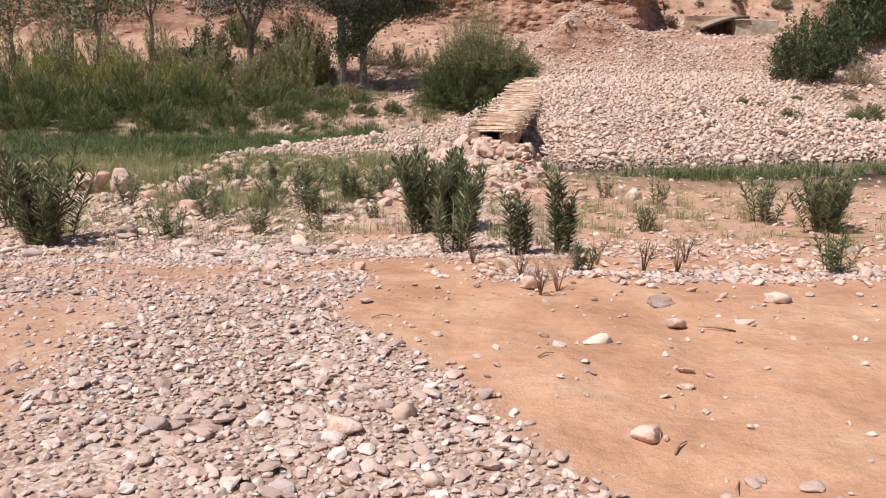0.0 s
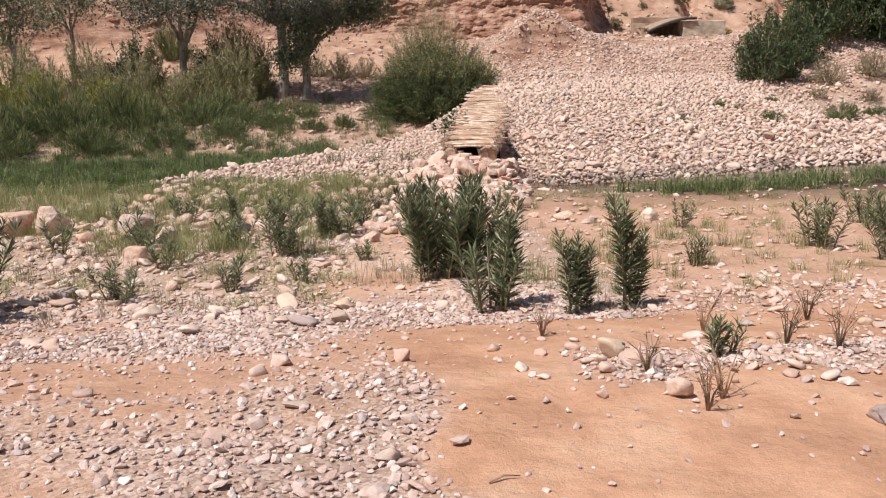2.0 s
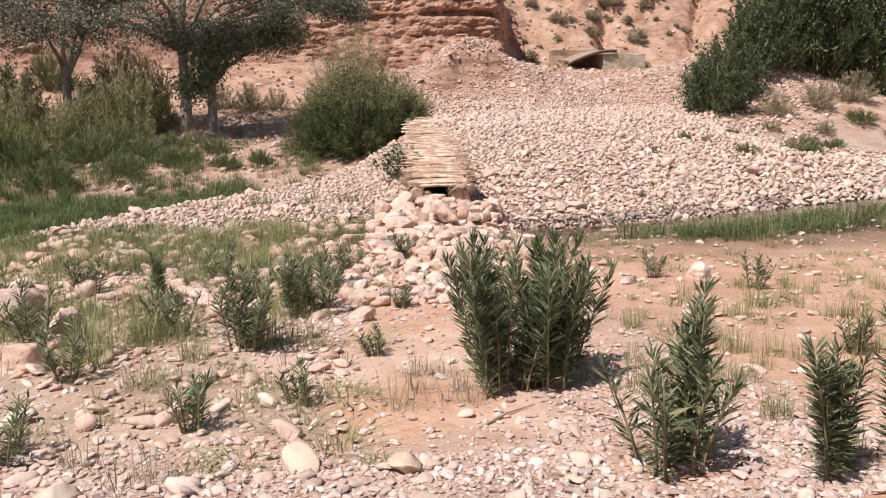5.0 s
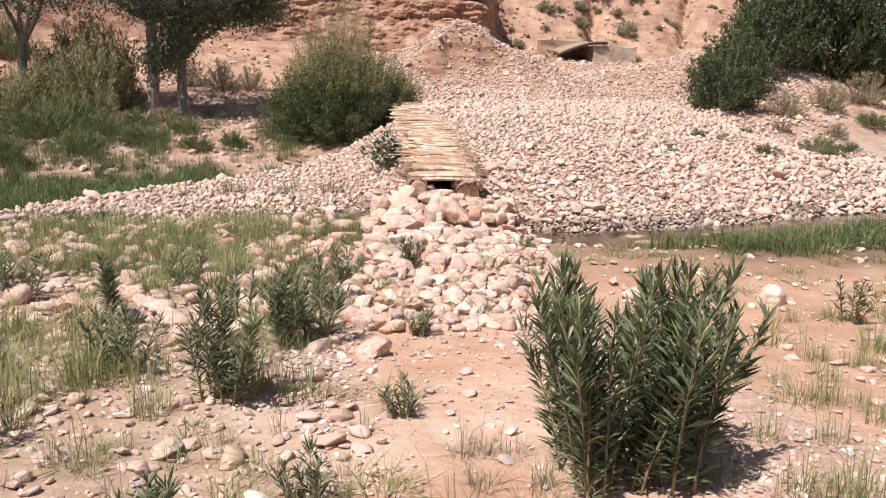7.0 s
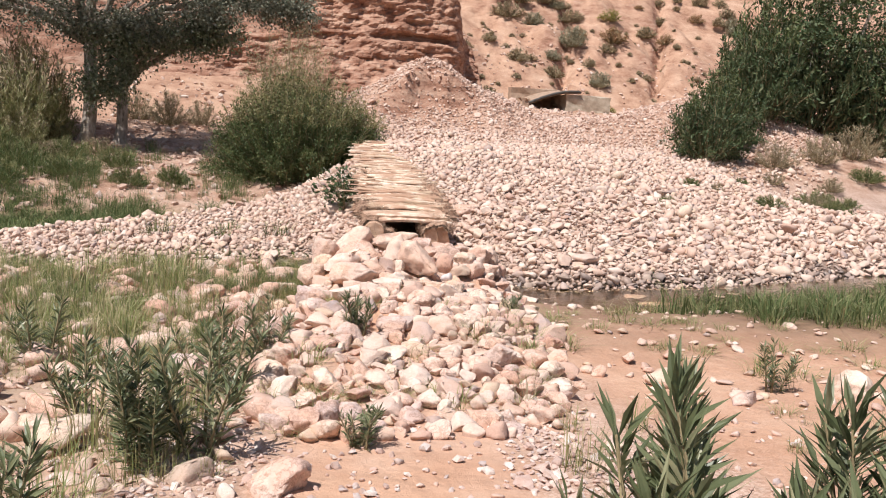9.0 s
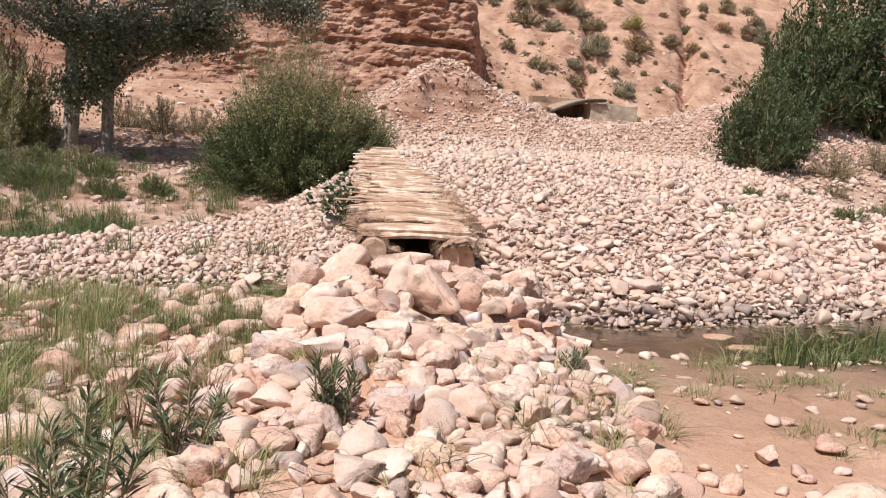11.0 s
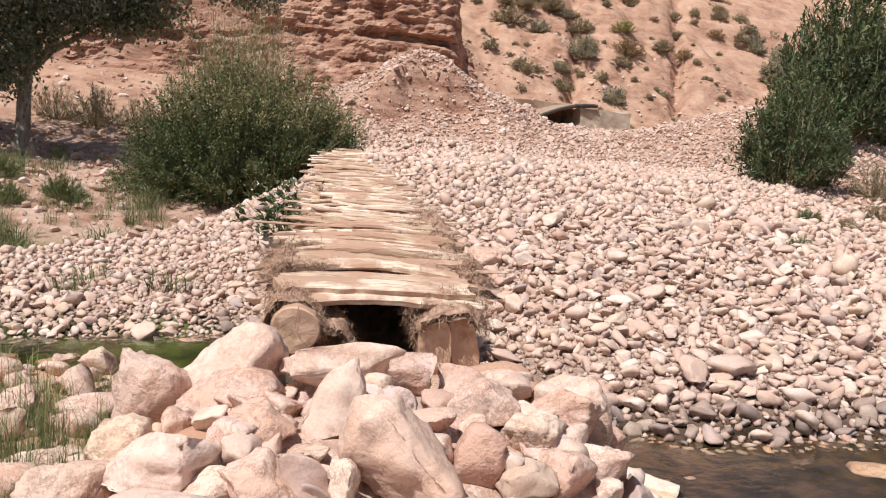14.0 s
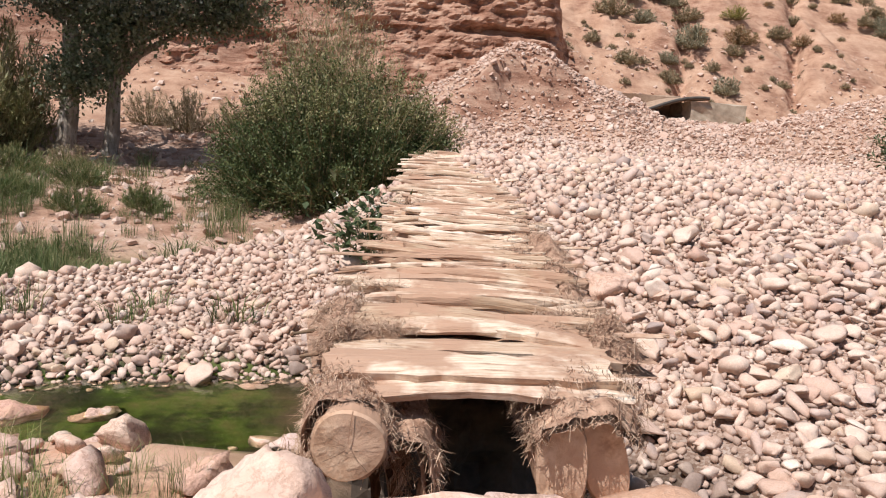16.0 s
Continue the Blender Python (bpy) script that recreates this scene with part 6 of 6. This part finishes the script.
    for kind, x, y, size, tall in (
            ("yellow", -11.2, 30.0, 1.0, 0.95), ("yellow", -9.4, 30.6, 0.9, 0.9), ("yellow", -12.8, 30.8, 0.9, 0.85), ("green", -9.8, 28.6, 1.1, 0.9), ("green", -7.0, 27.6, 0.8, 0.8), ("green", -9.0, 27.4, 0.9, 0.8), ("green", -11.4, 27.2, 1.0, 0.8), ("green", -13.6, 27.4, 1.0, 0.9), ("green", -5.2, 28.4, 0.7, 0.7), ("green", -4.0, 29.2, 0.6, 0.7), ("green", -7.8, 29.0, 1.0, 0.9), ("green", -11.8, 28.4, 1.2, 0.9),
            ("green", -6.3, 29.6, 0.9, 0.8), ("green", -5.0, 29.9, 0.7, 0.8), ("green", -14.2, 29.2, 1.2, 1.0), ("brush", -5.6, 32.4, 1.1, 1.1), ("brush", -5.1, 33.9, 0.9, 1.1), ("brush", -5.4, 33.6, 1.1, 1.3), ("brush", -6.6, 32.9, 1.1, 0.95), ("brush", -7.6, 33.2, 0.8, 0.9), ("brush", -5.2, 34.6, 1.1, 1.2), ("brush", -6.2, 35.2, 1.2, 1.2), ("brush", -9.0, 34.4, 1.0, 1.0), ("brush", -10.4, 33.2, 1.0, 0.9), ("brush", -8.6, 31.6, 1.0, 1.0), ("brush", -7.2, 31.2, 0.9, 0.9), ("brush", -12.0, 32.2, 1.1, 1.0), ("brush", -13.2, 33.2, 1.2, 1.1), ("brush", -15.2, 33.8, 1.2, 1.2), ("green", -13.2, 28.6, 1.2, 1.0), ("green", -8.6, 29.6, 1.1, 1.1), ("green", -10.6, 29.4, 1.2, 1.1), ("green", -16.0, 29.0, 1.3, 1.1), ("green", -6.0, 30.8, 0.9, 0.9), ("yellow", -8.2, 30.2, 0.7, 0.8), ("yellow", -14.6, 30.8, 1.0, 0.9), ("brush", -5.2, 31.6, 0.7, 0.8), ("dry", -3.6, 32.4, 0.7, 0.7), ("dry", -4.6, 31.0, 0.8, 0.7), ("dark", -9.8, 36.0, 1.0, 1.0), ("brush", -11.4, 35.0, 1.1, 1.1), ("dark", -6.8, 36.0, 1.0, 0.9),
            ("brush", -14.4, 32.6, 1.1, 1.0), ("brush", -16.0, 32.0, 1.2, 1.0), ("brush", -12.6, 34.0, 0.9, 0.9), ("brush", -17.6, 31.0, 1.3, 1.0), ("green", -4.2, 31.2, 0.6, 0.8), ("green", -3.0, 30.4, 0.5, 0.8), ("dry", -8.8, 32.4, 1.2, 1.1), ("dry", -6.4, 31.2, 1.0, 0.9),
            ("dry", -2.0, 37.4, 1.1, 1.1), ("dry", -1.0, 37.6, 0.9, 1.0), ("dry", -3.0, 37.8, 1.0, 1.0), ("green", -1.7, 28.9, 0.4, 0.9), ("green", -2.6, 28.6, 0.4, 0.9),
            ("dark", 11.7, 28.2, 0.95, 1.05), ("dark", 13.3, 29.9, 1.0, 1.0), ("dark", 15.4, 31.2, 1.3, 1.2), ("dark", 17.8, 31.6, 1.5, 1.4), ("dark", 17.0, 33.0, 1.5, 1.3), ("dark", 19.6, 31.0, 1.5, 1.2), ("dry", 13.4, 27.6, 0.9, 0.9), ("dry", 15.0, 27.9, 1.0, 0.9), ("dry", 16.6, 28.4, 1.1, 1.0), ("dry", 14.2, 26.4, 0.6, 0.7), ("dry", 12.6, 26.6, 0.5, 0.7), ("green", 15.8, 27.0, 0.5, 0.7), ("dry", 16.4, 26.0, 0.8, 0.7), ("green", 13.6, 25.2, 0.35, 0.7), ("green", 10.2, 24.6, 0.22, 0.7), ("green", 12.4, 24.8, 0.5, 0.8), ("dry", 12.0, 24.4, 0.6, 0.7), ("green", 11.0, 22.6, 0.4, 0.6), ("green", 9.0, 22.0, 0.3, 0.7), ("green", 6.6, 21.6, 0.16, 0.8), ("green", 8.2, 23.4, 0.22, 0.7), ("dry", 8.6, 23.1, 0.25, 0.8), ("green", -9.5, 41.0, 0.9, 1.5)):
        put(kinds[kind], x, y, size, (x * 53) % 360, tall)
    tree(91, "dark_tree", "dense dark green tree behind the shrubs", at_ground(18.6, 31.4), 0.2, 2.0,
         ((-1.6, -0.4, 2.8, 1.5, 1.3, 1.1), (0.6, -0.5, 2.6, 1.6, 1.3, 1.1), (-0.4, 0, 4.4, 1.9, 1.6, 1.3), (2.2, 0, 3.4, 1.6, 1.4, 1.2), (1.2, 0, 5.2, 1.8, 1.5, 1.2)), 2200, 0.13, DARKLEAF)
    for kind, x, y, size, tall in (
            ("scrub", 16.1, 55.9, 2.4, 0.8), ("scrub", 15.3, 51.8, 1.5, 1.0), ("scrubgreen", 17.6, 52.5, 1.3, 0.9), ("scrub", 17.1, 51.0, 1.5, 0.9), ("scrubgreen", 19.1, 53.2, 1.9, 1.2), ("broom", 22.6, 55.9, 1.1, 0.7),
            ("rust", 21.9, 53.9, 2.2, 0.9), ("scrub", 21.2, 53.3, 1.6, 0.7), ("scrub", 19.4, 51.6, 0.9, 1.1), ("scrubgreen", 19.4, 50.1, 1.5, 1.1), ("broom", 17.5, 45.3, 0.65, 0.6), ("scrub", 16.2, 52.1, 0.8, 0.9),
            ("scrub", 24.7, 55.1, 1.6, 0.9), ("rust", 26.1, 55.2, 1.3, 1.0), ("scrub", 30.9, 59.3, 1.5, 0.9), ("scrub", 33.9, 58.3, 1.5, 0.9), ("scrub", 20.5, 56.9, 2.0, 0.8), ("rust", 29.7, 57.8, 1.3, 0.9), ("scrub", 10.3, 47.6, 1.1, 1.2),
            ("scrub", 12.6, 48.9, 1.3, 0.9), ("scrub", 14.7, 50.3, 0.7, 0.9), ("scrub", 32.2, 58.2, 1.5, 0.9), ("scrubgreen", 17.5, 55.4, 1.6, 0.9), ("rust", 20.0, 54.6, 1.3, 0.9), ("scrub", 23.0, 51.6, 0.9, 0.9), ("scrub", 14.2, 53.6, 1.2, 0.8)):
        put(kinds[kind], x, y, size, (x * 53) % 360, tall)
    rng = np.random.default_rng(23)
    n = 0
    while n < 130:
        x, y = rng.uniform(-4, 34), rng.uniform(46, 64)
        if x < 11 and rng.random() < 0.6 or 13 < x < 30 and y < 57:
            continue
        n += 1
        put(kinds[("scrub", "scrub", "scrubgreen", "rust")[int(rng.integers(4))]], x, y, rng.uniform(0.6, 1.9), rng.uniform(0, 360), rng.uniform(0.7, 1.1))
    for _ in range(60):
        x, y = rng.uniform(12, 30), rng.uniform(49, 57)
        put(kinds["scrub"], x, y, rng.uniform(0.25, 0.6), rng.uniform(0, 360), 1.0)
    for k in kinds.values():
        drop(k)


GREYLEAF = leaf_material("grey_leaf", [(0, (0.13, 0.155, 0.085)), (0.6, (0.23, 0.255, 0.15)), (1, (0.38, 0.39, 0.27))], 0.5, 0.4)
build_big_plants()


def build_small_plants():
    rng = np.random.default_rng(24)
    # a broad-leaved plant with white flower heads beside the bridge
    root = thing("flowering_weed", "dark leafy weed with white flower heads beside bridge", "weed", ground_pose(bridge_mid(23.2) - 0.75, 23.2, 0, 1.0))
    n = 420
    p = rng.normal(size=(n, 3)) * [0.21, 0.18, 0.16] + [0, 0, 0.36]
    v, f = leaves(p, rng.normal(size=(n, 3)) * [1, 1, 0.5] + p * 1.5, rng.uniform(0.08, 0.14, n), rng.uniform(0.045, 0.08, n), rng, True, 0.15)
    part("foliage", mesh_from("foliage", v, f, DARKLEAF), root)
    n = 130
    p = rng.normal(size=(n, 3)) * [0.2, 0.18, 0.08] + [0, 0, 0.56]
    v, f = leaves(p, rng.normal(size=(n, 3)) + [0, 0, 0.8], np.full(n, 0.035), np.full(n, 0.02), rng, False)
    part("blossom", mesh_from("blossom", v, f, FLOWER), root, "small white flower heads")["kind"] = "stuff"
    stalks = [tube([(0, 0, 0), (q[0] * 0.5, q[1] * 0.5, 0.25), (q[0], q[1], 0.5)], [0.012, 0.008, 0.004], 5) for q in rng.normal(size=(9, 2)) * 0.2]
    for q in stalks:
        part("stalk", mesh_from("stalk", *q, TWIG, True), root)
    # leafless dry twigs standing in the sand
    for x, y, h in ((0.75, 5.3, 0.3), (0.62, 5.15, 0.24), (1.55, 6.3, 0.3), (1.75, 6.1, 0.32), (0.25, 6.9, 0.22), (1.3, 6.9, 0.28), (2.1, 7.1, 0.3), (-0.75, 14.6, 0.4), (-0.95, 15.2, 0.45), (-0.6, 15.4, 0.4), (0.55, 5.75, 0.2)):
        pieces = []
        for _ in range(9):
            a, l = rng.uniform(0, 6.28), h * rng.uniform(0.5, 1.0)
            end = np.array([math.cos(a) * l * 0.45, math.sin(a) * l * 0.45, l])
            pieces.append(tube([(0, 0, -0.02), end * [0.35, 0.35, 0.5], end], [0.005, 0.0035, 0.0015], 4))
            for _ in range(4):
                s = rng.uniform(0.4, 0.95)
                o = end * [s, s, s]
                pieces.append(tube([o, o + rng.normal(size=3) * [0.05, 0.05, 0.02] + [0, 0, 0.04]], [0.0022, 0.001], 4, ends=False))
        thing("dry_twig_plant", "leafless dry twiggy plant standing in the sand", "twigs", ground_pose(x, y, 0, 1.0), "dry twigs in the sand", me=mesh_from("dry_twig_plant", *merge(pieces), DARKTWIG, True))
    # sticks lying on the sand
    for x, y, l, a in ((0.9, 2.95, 0.13, 60), (1.02, 2.65, 0.16, 75), (-0.35, 4.6, 0.12, 20), (0.55, 6.0, 0.3, 15), (2.0, 6.4, 0.3, 150), (0.2, 2.9, 0.3, 10), (1.5, 4.4, 0.2, 160), (4.6, 9.2, 0.9, 20), (4.0, 9.4, 0.7, 160), (-0.35, 9.3, 0.5, 35), (0.1, 9.2, 0.45, 110), (0.5, 3.9, 0.1, 40)):
        v, f = tube([(-l / 2, 0, 0), (0, 0.02 * l, 0.01), (l / 2, -0.01, 0)], [0.004 + l * 0.006, 0.004 + l * 0.005, 0.002], 6, 0.12)
        thing("dry_stick", "dry brown stick lying on the ground", "stick", pose(x, y, float(height(x, y)) + 0.008 + (0.3 if y > 16 else 0), 0, 0, a), "fallen sticks", me=mesh_from("dry_stick", v, f, DARKTWIG, True))


build_small_plants()

# ---- the rock wall over the far bank ----


def build_cliff():
    xs, zs = np.concatenate([np.arange(-26, -8, 0.2), np.arange(-8, 12.6, 0.085)]), np.linspace(0, 1, 90)
    gx, gs = np.meshgrid(xs, zs)
    x, s = gx.ravel(), gs.ravel()
    low = np.interp(x, [-26, -6, 3, 8, 12.6], [1.0, 1.5, 2.1, 2.2, 2.0])
    tall = np.interp(x, [-26, -6, 3, 10, 12.6], [4.2, 4.3, 5.5, 5.6, 3.9])
    z = low + tall * s
    y = cliff_line(x) + 1.5 * s + 0.1
    beds = fbm(z * 1.0 + 0.25 * fbm(x, z, 2.5, 2), x * 0.12, 0.55, 6, 4)
    ledge = step(0.42, 0.6, beds)
    y = y - 0.16 * ledge - 0.9 * (fbm(x, z, 2.4, 9) - 0.5) - 0.95 * (fbm(x, z, 0.8, 4, 5) - 0.5) - 0.4 * (fbm(x, z * 2.0, 0.32, 15, 3) - 0.5)
    band = np.interp(x, [-26, -6, 4, 11], [3.4, 3.5, 5.0, 5.2]) + 0.35 * (fbm(x, x * 0, 2.0, 3) - 0.5)
    y = y + 0.6 * np.exp(-((z - band) / 0.13) ** 2) * step(0.3, 0.6, fbm(x, z * 0, 1.1, 12)) * step(11.5, 10, x)
    y = y + 2.2 * step(10.4, 12.4, x) * s
    y = y + 4.0 * step(0.92, 1.0, s)
    y = y - 0.9 * step(0.36, 0.1, s)
    n = len(xs)
    i = (np.arange(len(zs) - 1)[:, None] * n + np.arange(n - 1)[None]).ravel()
    faces = np.stack([i, i + 1, i + n + 1, i + n], 1)
    zero = np.zeros(len(x))
    thing("cliff", "eroded red earth cliff with dark overhanging ledges", "cliff", kind="structure",
          me=mesh_from("cliff", np.stack([x, y, z], 1), faces, SOIL, False, {"sand": zero, "turf": zero, "far": zero + 1, "wet": zero, "cliff": zero + 1, "algae": zero, "hill": zero + 1, "pale": zero}))


build_cliff()

# ---- the shelter at the foot of the hill ----


def box(x0, x1, y0, y1, z0, z1, cuts=3, rough=0.02, seed=0):
    """A worn block with slightly uneven faces, as corners and quads."""
    bm = bmesh.new()
    bmesh.ops.create_cube(bm, size=1)
    bmesh.ops.subdivide_edges(bm, edges=bm.edges, cuts=cuts, use_grid_fill=True)
    rng = np.random.default_rng(seed)
    v = np.array([p.co[:] for p in bm.verts])
    f = np.array([[p.index for p in q.verts] for q in bm.faces])
    bm.free()
    v = (v + 0.5) * [x1 - x0, y1 - y0, z1 - z0] + [x0, y0, z0]
    return v + rng.normal(size=v.shape) * rough, f


def build_shelter():
    x, y = 14.5, 44.6
    z = float(height(x, y)) + 0.02
    s = thing("stone_shelter", "low stone shelter with curved mud roof and dark opening", "shelter", pose(x, y, z))
    part("side_wall", mesh_from("side_wall", *box(0.4, 2.6, -0.3, 1.45, -0.3, 0.72, 4, 0.03, 1), CONCRETE), s, "rough pale stone wall")
    # left wall added only to keep the sun out of the opening
    part("side_wall", mesh_from("side_wall", *box(-1.75, -1.35, -0.3, 1.6, -0.3, 0.42, 4, 0.03, 2), MUDROOF), s)
    part("back_wall", mesh_from("back_wall", *box(-1.6, 0.9, 1.5, 1.9, -0.3, 1.0, 4, 0.02, 3), MUDROOF), s)
    n = 16
    a = np.linspace(0, 1, n)
    vs = []
    for yy, lift in ((-0.35, 0), (2.0, 0.1)):
        for under in (0, 0.12):
            vs.append(np.stack([-1.45 + 2.5 * a, np.full(n, yy), 0.28 + lift + 0.62 * np.sin(a * math.pi * 0.55) - under], 1))
    v = np.concatenate(vs)
    f = []
    for i in range(n - 1):
        A, B, C, D = i, n + i, 2 * n + i, 3 * n + i
        f += [(A, A + 1, C + 1, C), (B, D, D + 1, B + 1), (A, B, B + 1, A + 1), (C, C + 1, D + 1, D)]
    f += [(0, 2 * n, 3 * n, n), (n - 1, 2 * n - 1, 4 * n - 1, 3 * n - 1)]
    part("roof", mesh_from("roof", v, np.array(f), MUDROOF), s, "curved mud-plastered roof")
    rim = np.stack([-1.45 + 2.5 * a, np.full(n, -0.38), 0.24 + 0.62 * np.sin(a * math.pi * 0.55)], 1)
    part("rim", mesh_from("rim", *tube(rim, np.full(n, 0.06), 8), DARKMETAL, True), s, "dark curved pipe along the roof edge")


build_shelter()

thing("paper_cup", "small crumpled pale paper cup among causeway rocks", "litter", pose(1.02, 16.1, -0.47, 70, 0, 30),
      me=mesh_from("paper_cup", *tube([(0, 0, -0.05), (0, 0, -0.02), (0, 0, 0.02), (0.005, 0, 0.05)], [0.026, 0.03, 0.033, 0.036], 14, 0.06, 4), CAN, True))
